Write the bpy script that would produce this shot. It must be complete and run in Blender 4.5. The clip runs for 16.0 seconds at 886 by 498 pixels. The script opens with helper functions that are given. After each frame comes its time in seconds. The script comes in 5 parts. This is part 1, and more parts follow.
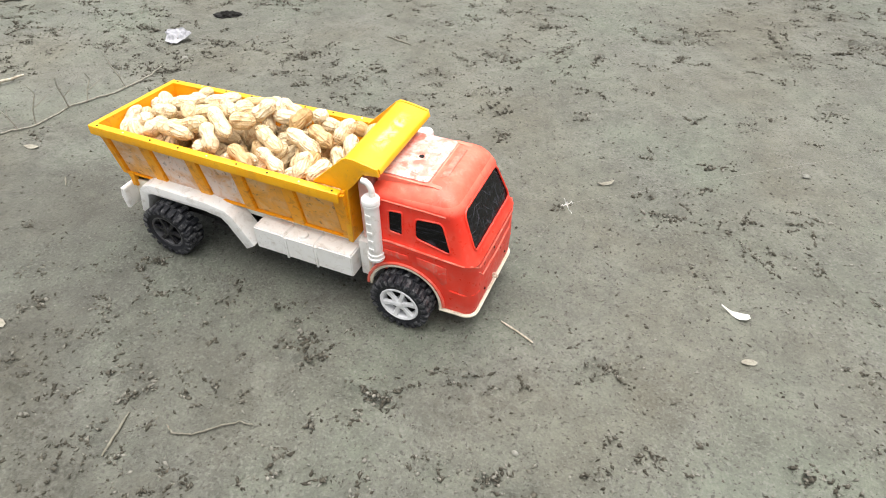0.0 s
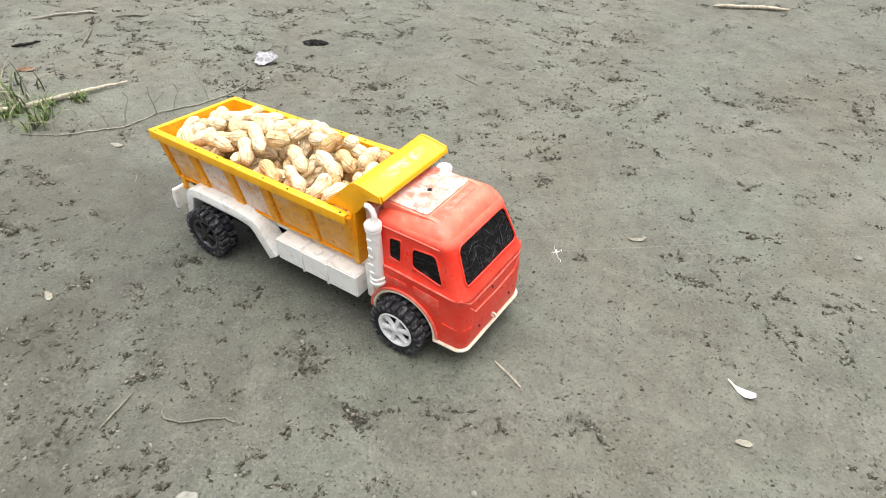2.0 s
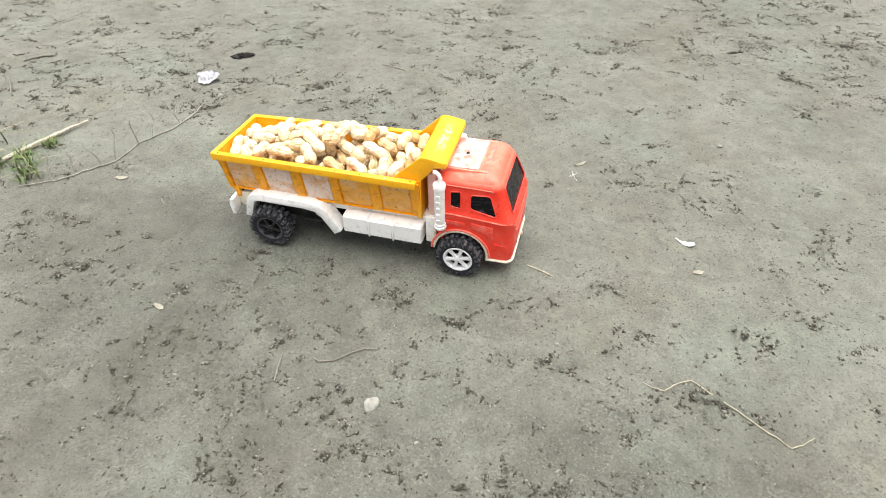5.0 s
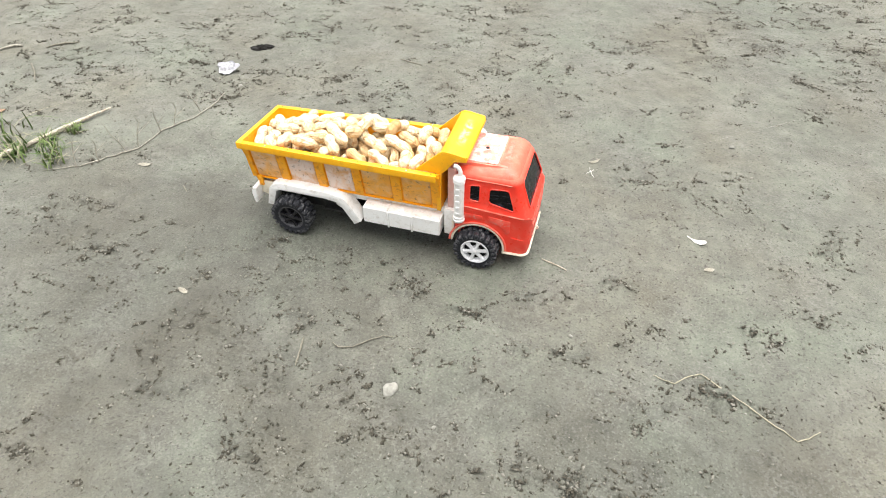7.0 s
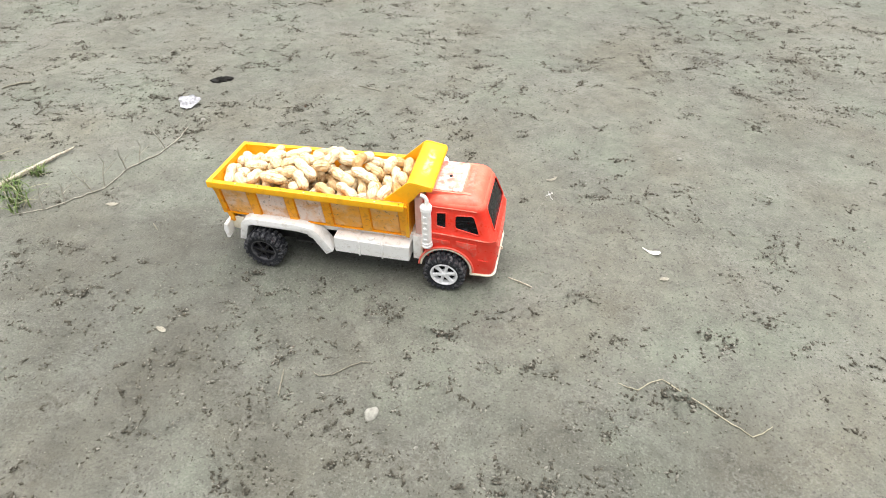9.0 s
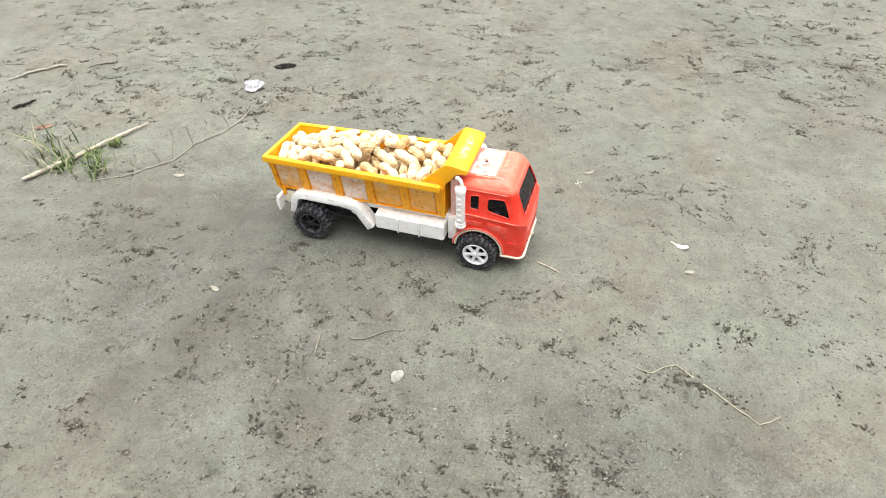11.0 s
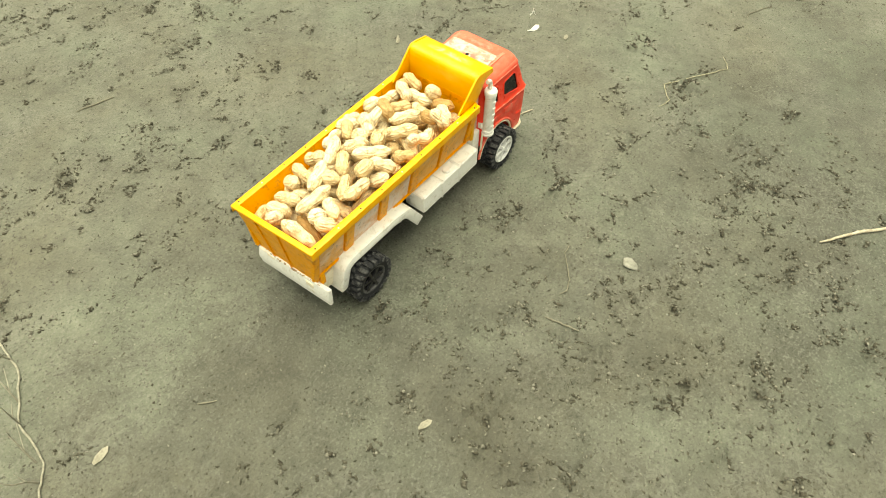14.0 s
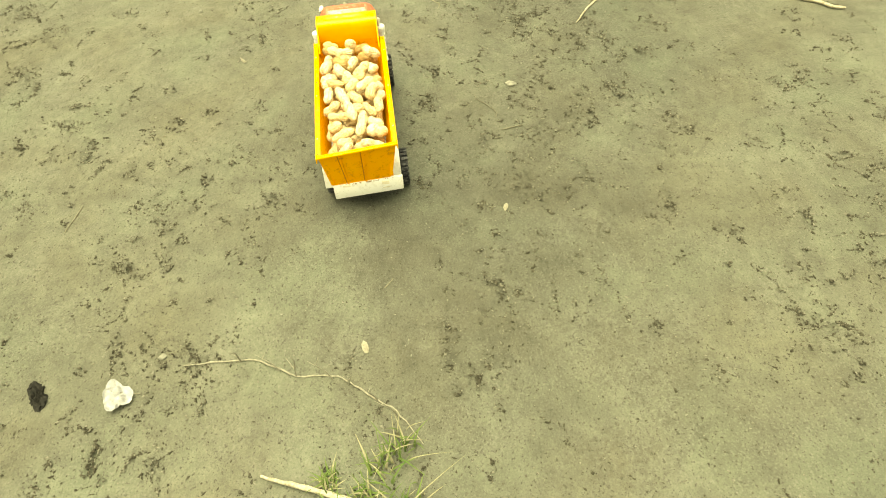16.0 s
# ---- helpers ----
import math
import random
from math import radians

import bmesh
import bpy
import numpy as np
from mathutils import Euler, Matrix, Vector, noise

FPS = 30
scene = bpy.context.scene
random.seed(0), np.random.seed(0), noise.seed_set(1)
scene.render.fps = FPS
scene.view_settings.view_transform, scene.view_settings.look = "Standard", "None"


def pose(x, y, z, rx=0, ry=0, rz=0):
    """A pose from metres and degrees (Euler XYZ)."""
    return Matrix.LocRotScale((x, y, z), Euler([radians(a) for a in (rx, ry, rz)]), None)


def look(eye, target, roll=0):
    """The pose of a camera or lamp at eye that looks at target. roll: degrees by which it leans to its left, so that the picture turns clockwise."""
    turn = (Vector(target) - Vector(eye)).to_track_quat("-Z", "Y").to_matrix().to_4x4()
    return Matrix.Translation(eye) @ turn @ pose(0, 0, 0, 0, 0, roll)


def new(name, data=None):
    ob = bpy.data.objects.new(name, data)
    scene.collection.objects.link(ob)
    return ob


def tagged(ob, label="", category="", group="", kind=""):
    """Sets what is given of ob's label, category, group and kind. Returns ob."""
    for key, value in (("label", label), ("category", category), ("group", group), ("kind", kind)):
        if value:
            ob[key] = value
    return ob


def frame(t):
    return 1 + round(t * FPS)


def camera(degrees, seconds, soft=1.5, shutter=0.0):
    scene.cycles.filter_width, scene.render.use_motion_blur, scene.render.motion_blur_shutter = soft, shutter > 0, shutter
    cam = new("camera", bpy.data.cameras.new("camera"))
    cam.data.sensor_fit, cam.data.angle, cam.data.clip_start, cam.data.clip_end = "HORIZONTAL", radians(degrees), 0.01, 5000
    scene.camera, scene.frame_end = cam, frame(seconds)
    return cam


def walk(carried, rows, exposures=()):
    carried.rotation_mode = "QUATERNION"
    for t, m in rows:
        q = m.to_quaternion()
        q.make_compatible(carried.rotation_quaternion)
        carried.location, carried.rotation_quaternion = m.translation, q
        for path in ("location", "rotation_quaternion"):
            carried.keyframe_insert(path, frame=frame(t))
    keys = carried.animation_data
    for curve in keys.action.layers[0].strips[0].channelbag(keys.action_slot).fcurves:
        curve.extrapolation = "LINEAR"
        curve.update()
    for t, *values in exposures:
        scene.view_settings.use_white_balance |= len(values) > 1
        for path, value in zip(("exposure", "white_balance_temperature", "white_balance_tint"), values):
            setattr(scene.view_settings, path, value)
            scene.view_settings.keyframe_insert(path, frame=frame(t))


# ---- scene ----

cam = camera(68.0, 16.0, soft=1.0)
PATH = [
    (0, (0.494, -0.443, 0.502), (-0.107, 0.89, -0.862), -0.8),
    (0.5, (0.551, -0.45, 0.515), (-0.232, 0.804, -0.832), -0.0),
    (1, (0.583, -0.423, 0.503), (-0.287, 0.824, -0.797), 0.7),
    (1.5, (0.589, -0.412, 0.505), (-0.291, 0.834, -0.789), 1.4),
    (2, (0.579, -0.41, 0.507), (-0.312, 0.846, -0.769), -0.8),
    (2.5, (0.53, -0.453, 0.519), (-0.199, 0.776, -0.881), -2.1),
    (3, (0.496, -0.501, 0.541), (-0.067, 0.808, -0.862), -3.3),
    (3.5, (0.479, -0.571, 0.572), (-0.021, 0.762, -0.833), -2.6),
    (4, (0.453, -0.606, 0.625), (0.033, 0.729, -0.804), -3.9),
    (4.2, (0.44, -0.652, 0.627), (0.053, 0.732, -0.765), -2.5),
    (6.3, (0.449, -0.715, 0.678), (-0.014, 0.716, -0.64), 0.5),
    (6.5, (0.449, -0.704, 0.674), (0.048, 0.758, -0.631), 0.9),
    (7, (0.428, -0.725, 0.656), (0.009, 0.681, -0.703), -0.2),
    (7.5, (0.458, -0.705, 0.644), (-0.003, 0.731, -0.668), -2.2),
    (8, (0.453, -0.721, 0.653), (0.114, 0.78, -0.624), -1.2),
    (8.5, (0.432, -0.752, 0.671), (0.222, 0.755, -0.626), -0.8),
    (8.7, (0.421, -0.737, 0.692), (0.173, 0.728, -0.647), -0.6),
    (11, (0.472, -0.792, 0.721), (-0.005, 0.61, -0.624), -1.5),
    (11.5, (0.361, -0.761, 0.723), (0.124, 0.603, -0.72), 0.1),
    (12, (0.238, -0.698, 0.733), (0.217, 0.641, -0.752), -1.4),
    (12.5, (0.091, -0.702, 0.721), (0.177, 0.667, -0.734), -5.6),
    (13, (-0.067, -0.645, 0.71), (0.369, 0.608, -0.786), -5.6),
    (13.5, (-0.181, -0.539, 0.654), (0.517, 0.537, -0.881), -5.9),
    (14, (-0.31, -0.406, 0.673), (0.67, 0.319, -0.912), 1.4),
    (14.5, (-0.484, -0.305, 0.705), (0.67, 0.309, -0.809), -1.9),
    (15, (-0.599, -0.181, 0.732), (0.63, 0.085, -0.824), 1.7),
    (15.5, (-0.67, -0.133, 0.762), (0.646, -0.211, -0.742), -4.3),
    (16, (-0.827, -0.064, 0.789), (0.456, -0.162, -0.743), -3.8),
]
EXPOSURES = [(0, 1.57, 6500, 10), (2, 1.58, 6500, 10), (4, 1.75, 6500, 10), (6.5, 1.85, 6500, 10), (8.0, 1.80, 6500, 10), (8.5, 1.77, 6500, 10), (11, 1.88, 6500, 10), (12, 1.82, 6500, 10), (13.4, 1.69, 6500, 10), (14.0, 1.55, 8500, -8), (14.5, 1.55, 10800, -14), (15.0, 1.66, 11800, -16), (15.5, 1.70, 12200, -16), (16, 1.84, 12500, -17)]
walk(cam, [(t, look(eye, target, roll)) for t, eye, target, roll in PATH], EXPOSURES)

# ---- daylight: bright overcast sky, broad soft sun ----
SUN_ELEVATION, SUN_AZIMUTH = 84.0, 80.0          # degrees; azimuth from +x towards +y
world = bpy.data.worlds.new("overcast_sky")
world.use_nodes = True
scene.world = world
wn, wl = world.node_tree.nodes, world.node_tree.links
wn.clear()
sky = wn.new("ShaderNodeTexSky")
sky.sky_type, sky.sun_disc = "NISHITA", False
sky.sun_elevation, sky.sun_rotation = radians(SUN_ELEVATION), radians(90 - SUN_AZIMUTH)
sky.air_density, sky.dust_density, sky.ozone_density = 1.0, 6.0, 0.6
pale = wn.new("ShaderNodeHueSaturation")
pale.inputs["Saturation"].default_value = 0.22
wbg = wn.new("ShaderNodeBackground")
wbg.inputs["Strength"].default_value = 0.066
wout = wn.new("ShaderNodeOutputWorld")
wl.new(sky.outputs["Color"], pale.inputs["Color"])
wl.new(pale.outputs["Color"], wbg.inputs["Color"])
wl.new(wbg.outputs["Background"], wout.inputs["Surface"])

sun = new("sun", bpy.data.lights.new("sun", "SUN"))
sun.data.energy, sun.data.angle, sun.data.color = 1.6, radians(84), (1.0, 0.98, 0.95)
ca, sa = math.cos(radians(SUN_AZIMUTH)), math.sin(radians(SUN_AZIMUTH))
ce, se = math.cos(radians(SUN_ELEVATION)), math.sin(radians(SUN_ELEVATION))
sun.matrix_world = look((4 * ce * ca, 4 * ce * sa, 4 * se), (0, 0, 0))

# ---- materials ----
def material(name, rough=0.6, metal=0.0, spec=0.5):
    """An empty procedural material: its tree, its shader and object-space coordinates."""
    m = bpy.data.materials.new(name)
    m.use_nodes = True
    nt = m.node_tree
    sh = nt.nodes["Principled BSDF"]
    sh.inputs["Roughness"].default_value, sh.inputs["Metallic"].default_value = rough, metal
    sh.inputs["Specular IOR Level"].default_value = spec
    co = nt.nodes.new("ShaderNodeTexCoord").outputs["Object"]
    return m, nt, sh, co


def noise_node(nt, co, scale, detail=4.0, rough=0.55, distort=0.0):
    n = nt.nodes.new("ShaderNodeTexNoise")
    n.inputs["Scale"].default_value, n.inputs["Detail"].default_value = scale, detail
    n.inputs["Roughness"].default_value, n.inputs["Distortion"].default_value = rough, distort
    nt.links.new(co, n.inputs["Vector"])
    return n.outputs["Fac"]


def ramp(nt, fac, stops):
    r = nt.nodes.new("ShaderNodeValToRGB")
    e = r.color_ramp.elements
    while len(e) < len(stops):
        e.new(0.5)
    for i, (p, c) in enumerate(stops):
        e[i].position = p
        e[i].color = (*c, 1) if len(c) == 3 else c
    nt.links.new(fac, r.inputs["Fac"])
    return r.outputs["Color"]


def grey(v):
    return (v, v, v)


def mix(nt, fac, a, b, mode="MIX"):
    n = nt.nodes.new("ShaderNodeMix")
    n.data_type, n.blend_type = "RGBA", mode
    for sock, v in ((n.inputs["Factor"], fac), (n.inputs["A"], a), (n.inputs["B"], b)):
        if isinstance(v, (int, float)):
            sock.default_value = v
        elif isinstance(v, tuple):
            sock.default_value = (*v, 1)
        else:
            nt.links.new(v, sock)
    return n.outputs["Result"]


def bump(nt, sh, height, strength, distance, before=None):
    b = nt.nodes.new("ShaderNodeBump")
    b.inputs["Strength"].default_value, b.inputs["Distance"].default_value = strength, distance
    nt.links.new(height, b.inputs["Height"])
    if before:
        nt.links.new(before, b.inputs["Normal"])
    nt.links.new(b.outputs["Normal"], sh.inputs["Normal"])
    return b.outputs["Normal"]


def plastic(name, colour, faded, dirt, rough=0.38, dirt_amount=0.5, wear_scale=40.0):
    """Moulded toy plastic: sun-faded patches, a film of dust in blotches, fine scratches."""
    m, nt, sh, co = material(name, rough)
    base = mix(nt, ramp(nt, noise_node(nt, co, wear_scale, 5, 0.6), [(0.42, grey(0)), (0.75, grey(1))]), colour, faded)
    dust = ramp(nt, noise_node(nt, co, 95, 6, 0.7, 0.6), [(0.52, grey(0)), (0.72, grey(dirt_amount))])
    col = mix(nt, dust, base, dirt)
    specks = ramp(nt, noise_node(nt, co, 420, 3, 0.6), [(0.66, grey(0)), (0.74, grey(0.55 * dirt_amount + 0.1))])
    col = mix(nt, specks, col, tuple(0.45 * v for v in dirt))
    nt.links.new(col, sh.inputs["Base Color"])
    nt.links.new(ramp(nt, noise_node(nt, co, 130, 5, 0.65), [(0.3, grey(rough - 0.08)), (0.7, grey(rough + 0.25))]), sh.inputs["Roughness"])
    bump(nt, sh, noise_node(nt, co, 300, 4), 0.12, 0.0006)
    return m


YELLOW = plastic("yellow_plastic", (0.92, 0.43, 0.004), (0.95, 0.50, 0.008), (0.42, 0.20, 0.05), 0.36, 0.35)
# same plastic on the sides: shading put into a deeper orange, plus dirt
YELLOW_SIDE = plastic("shaded_dusty_yellow_plastic", (0.92, 0.375, 0.003), (0.92, 0.42, 0.006), (0.46, 0.16, 0.02), 0.40, 0.9)
# dark yellow for shadow lines painted on the tail
YELLOW_SHADE = plastic("shade_yellow_plastic", (0.50, 0.17, 0.008), (0.62, 0.24, 0.01), (0.20, 0.08, 0.02), 0.5, 0.7)
RED = plastic("red_plastic", (0.88, 0.038, 0.018), (0.90, 0.075, 0.042), (0.70, 0.22, 0.16), 0.30, 0.30)


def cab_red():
    """Glossy red plastic, salmon over the roof: sun fading plus sky sheen painted into the colour."""
    m, nt, sh, co = material("red_plastic_painted_sheen_on_top", 0.30)
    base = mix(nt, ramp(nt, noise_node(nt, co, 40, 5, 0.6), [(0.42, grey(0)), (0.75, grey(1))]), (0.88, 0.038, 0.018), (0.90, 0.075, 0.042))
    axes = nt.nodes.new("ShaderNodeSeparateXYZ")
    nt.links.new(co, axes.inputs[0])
    # height mask for the painted roof sheen and fading
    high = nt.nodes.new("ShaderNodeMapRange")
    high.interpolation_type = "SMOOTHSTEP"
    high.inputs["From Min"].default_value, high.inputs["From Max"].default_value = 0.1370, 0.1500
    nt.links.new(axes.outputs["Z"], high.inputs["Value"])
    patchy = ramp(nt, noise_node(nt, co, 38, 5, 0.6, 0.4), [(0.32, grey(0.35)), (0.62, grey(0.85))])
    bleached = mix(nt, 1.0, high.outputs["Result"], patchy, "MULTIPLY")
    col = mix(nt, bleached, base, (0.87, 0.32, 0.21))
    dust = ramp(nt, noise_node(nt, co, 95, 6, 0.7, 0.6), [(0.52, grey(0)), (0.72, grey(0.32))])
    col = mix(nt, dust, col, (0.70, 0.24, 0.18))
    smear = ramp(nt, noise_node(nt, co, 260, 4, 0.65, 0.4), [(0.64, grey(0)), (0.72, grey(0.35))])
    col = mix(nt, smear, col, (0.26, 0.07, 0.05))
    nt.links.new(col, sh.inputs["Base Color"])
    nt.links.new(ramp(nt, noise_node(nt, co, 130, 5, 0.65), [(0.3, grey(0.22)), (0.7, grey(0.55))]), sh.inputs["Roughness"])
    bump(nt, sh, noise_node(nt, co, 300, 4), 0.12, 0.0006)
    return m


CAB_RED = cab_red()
# roof red: sun fading, with some sky reflection painted in
RED_FADED_SHEEN = plastic("faded_red_plastic_with_sheen", (0.86, 0.105, 0.058), (0.86, 0.19, 0.12), (0.72, 0.34, 0.26), 0.40, 0.35, 50)
RED_EDGE = plastic("rubbed_red_plastic", (0.86, 0.11, 0.065), (0.87, 0.27, 0.20), (0.60, 0.28, 0.22), 0.45, 0.4, 120)
RED_DUSTY = plastic("dusty_red_plastic", (0.82, 0.055, 0.03), (0.78, 0.17, 0.12), (0.58, 0.33, 0.27), 0.5, 0.95, 60)
WHITE = plastic("white_plastic", (0.89, 0.885, 0.86), (0.84, 0.825, 0.78), (0.40, 0.34, 0.25), 0.40, 0.5)
PINK = plastic("faded_pink_plastic", (0.74, 0.42, 0.36), (0.76, 0.56, 0.50), (0.50, 0.26, 0.20), 0.5, 0.5, 60)
# underside darkened: its colour carries the shade beneath the truck
UNDER_SHADE = plastic("underside_shade_plastic", (0.020, 0.019, 0.018), (0.03, 0.028, 0.026), (0.07, 0.06, 0.05), 0.6, 0.5)
CREAM = plastic("cream_plastic", (0.80, 0.74, 0.60), (0.74, 0.66, 0.50), (0.40, 0.33, 0.24), 0.5, 0.5)
RIM_SILVER = plastic("silver_plastic", (0.82, 0.82, 0.83), (0.72, 0.72, 0.72), (0.25, 0.23, 0.2), 0.28, 0.4)
RIM_BLACK = plastic("black_plastic", (0.008, 0.008, 0.011), (0.014, 0.014, 0.017), (0.07, 0.065, 0.055), 0.18, 0.3)
RIM_EDGE = plastic("scuffed_black_plastic", (0.05, 0.05, 0.056), (0.10, 0.10, 0.105), (0.16, 0.155, 0.145), 0.3, 0.6, 120)


def visor_yellow():
    """Yellow plastic rubbed pale in one long uneven streak across, with fine scuffs."""
    m, nt, sh, co = material("worn_yellow_plastic", 0.36)
    base = mix(nt, ramp(nt, noise_node(nt, co, 30, 5, 0.6), [(0.42, grey(0)), (0.75, grey(1))]), (0.88, 0.41, 0.003), (0.92, 0.50, 0.02))
    long = nt.nodes.new("ShaderNodeMapping")
    long.inputs["Scale"].default_value = (1.0, 0.22, 1.0)
    nt.links.new(co, long.inputs["Vector"])
    axes = nt.nodes.new("ShaderNodeSeparateXYZ")
    nt.links.new(co, axes.inputs[0])
    band = None
    for socket, low, high in (("X", 0.2370, 0.2520), ("Y", -0.036, 0.040), ("Z", 0.1700, 0.1900)):
        near = nt.nodes.new("ShaderNodeMapRange")
        near.inputs["From Min"].default_value, near.inputs["From Max"].default_value = low, high
        nt.links.new(axes.outputs[socket], near.inputs["Value"])
        inside = ramp(nt, near.outputs["Result"], [(0.05, grey(0)), (0.25, grey(1)), (0.75, grey(1)), (0.95, grey(0))])
        band = inside if band is None else mix(nt, 1.0, band, inside, "MULTIPLY")
    broken = ramp(nt, noise_node(nt, co, 75, 6, 0.72, 0.8), [(0.42, grey(0)), (0.62, grey(0.75))])
    streak = mix(nt, 1.0, band, broken, "MULTIPLY")
    col = mix(nt, streak, base, (0.92, 0.72, 0.40))
    scuff = ramp(nt, noise_node(nt, long.outputs[0], 330, 4, 0.7), [(0.63, grey(0)), (0.72, grey(0.4))])
    col = mix(nt, scuff, col, (0.66, 0.33, 0.04))
    nt.links.new(col, sh.inputs["Base Color"])
    nt.links.new(ramp(nt, streak, [(0.0, grey(0.32)), (0.6, grey(0.6))]), sh.inputs["Roughness"])
    bump(nt, sh, noise_node(nt, co, 300, 4), 0.12, 0.0006)
    return m


VISOR = visor_yellow()


def sticker(name, pale, orange, amount):
    """A printed panel worn to pinkish white, with orange bleeding through and brown grime."""
    m, nt, sh, co = material(name, 0.55)
    bleed = ramp(nt, noise_node(nt, co, 42, 5, 0.62, 0.4), [(0.50 - amount, grey(0)), (0.80 - amount, grey(0.9))])
    col = mix(nt, bleed, pale, orange)
    rust = ramp(nt, noise_node(nt, co, 48, 6, 0.7, 0.9), [(0.46, grey(0)), (0.66, grey(0.8))])
    col = mix(nt, rust, col, (0.66, 0.30, 0.06))
    grime = ramp(nt, noise_node(nt, co, 150, 5, 0.7, 0.6), [(0.58, grey(0)), (0.67, grey(0.75))])
    col = mix(nt, grime, col, (0.17, 0.10, 0.055))
    nt.links.new(col, sh.inputs["Base Color"])
    bump(nt, sh, grime, 0.12, 0.0005)
    return m


PRINT = sticker("worn_pale_sticker", (0.80, 0.64, 0.55), (0.84, 0.46, 0.14), 0.00)
PRINT_WARM = sticker("worn_peach_sticker", (0.79, 0.59, 0.45), (0.88, 0.42, 0.05), 0.15)
PRINT_ORANGE = sticker("worn_orange_sticker", (0.80, 0.54, 0.30), (0.88, 0.38, 0.008), 0.24)


def roof_red():
    """Red roof with the paint rubbed down to pale plastic round the screw hole."""
    m, nt, sh, co = material("worn_red_roof", 0.42)
    base = mix(nt, ramp(nt, noise_node(nt, co, 45, 5, 0.6), [(0.38, grey(0)), (0.62, grey(1))]), (0.80, 0.16, 0.11), (0.76, 0.36, 0.29))
    rub = ramp(nt, noise_node(nt, co, 75, 6, 0.68, 0.6), [(0.45, grey(0)), (0.58, grey(0.8))])
    col = mix(nt, rub, base, (0.74, 0.58, 0.52))
    flakes = ramp(nt, noise_node(nt, co, 170, 4, 0.65, 0.8), [(0.58, grey(0)), (0.64, grey(0.75))])
    col = mix(nt, flakes, col, (0.56, 0.17, 0.12))
    nt.links.new(col, sh.inputs["Base Color"])
    bump(nt, sh, rub, 0.15, 0.0005)
    return m


ROOF = roof_red()


def pane_black(name, worn):
    """Glossy black window plastic, scratched and dusty."""
    m, nt, sh, co = material(name, 0.2, spec=0.2)
    both = None
    for angle in (28, -47, 83, -12):
        turned = nt.nodes.new("ShaderNodeMapping")
        turned.vector_type = "TEXTURE"
        turned.inputs["Location"].default_value = (0.0, 0.1 * angle, 0.0)
        turned.inputs["Rotation"].default_value = (radians(angle), 0, 0)
        turned.inputs["Scale"].default_value = (0.03, 0.020, 0.0013)
        nt.links.new(co, turned.inputs["Vector"])
        line = ramp(nt, noise_node(nt, turned.outputs[0], 1.0, 2, 0.5, 0.3), [(0.63, grey(0)), (0.72, grey(worn))])
        both = line if both is None else mix(nt, 1.0, both, line, "LIGHTEN")
    dusty = mix(nt, ramp(nt, noise_node(nt, co, 85, 5, 0.7), [(0.60, grey(0)), (0.9, grey(0.10))]), (0.004, 0.004, 0.005), (0.22, 0.20, 0.19))
    nt.links.new(mix(nt, both, dusty, (0.42, 0.43, 0.55)), sh.inputs["Base Color"])
    nt.links.new(ramp(nt, noise_node(nt, co, 90, 4), [(0.3, grey(0.12)), (0.7, grey(0.34))]), sh.inputs["Roughness"])
    return m


PANE = pane_black("black_window_plastic", 0.12)
PANE_WORN = pane_black("scratched_window_plastic", 0.13)


def rubber(name, dusty):
    m, nt, sh, co = material(name, 0.62, spec=0.4)
    dust = ramp(nt, noise_node(nt, co, 160, 5, 0.7), [(0.60 - 0.22 * dusty, grey(0)), (0.76 - 0.16 * dusty, grey(0.45 + 0.4 * dusty))])
    nt.links.new(mix(nt, dust, (0.010, 0.011, 0.015), (0.17, 0.17, 0.172)), sh.inputs["Base Color"])
    bump(nt, sh, noise_node(nt, co, 600, 3), 0.3, 0.0006)
    return m


RUBBER = rubber("tyre_rubber", 0.0)
TREAD = rubber("dusty_tyre_tread", 0.6)


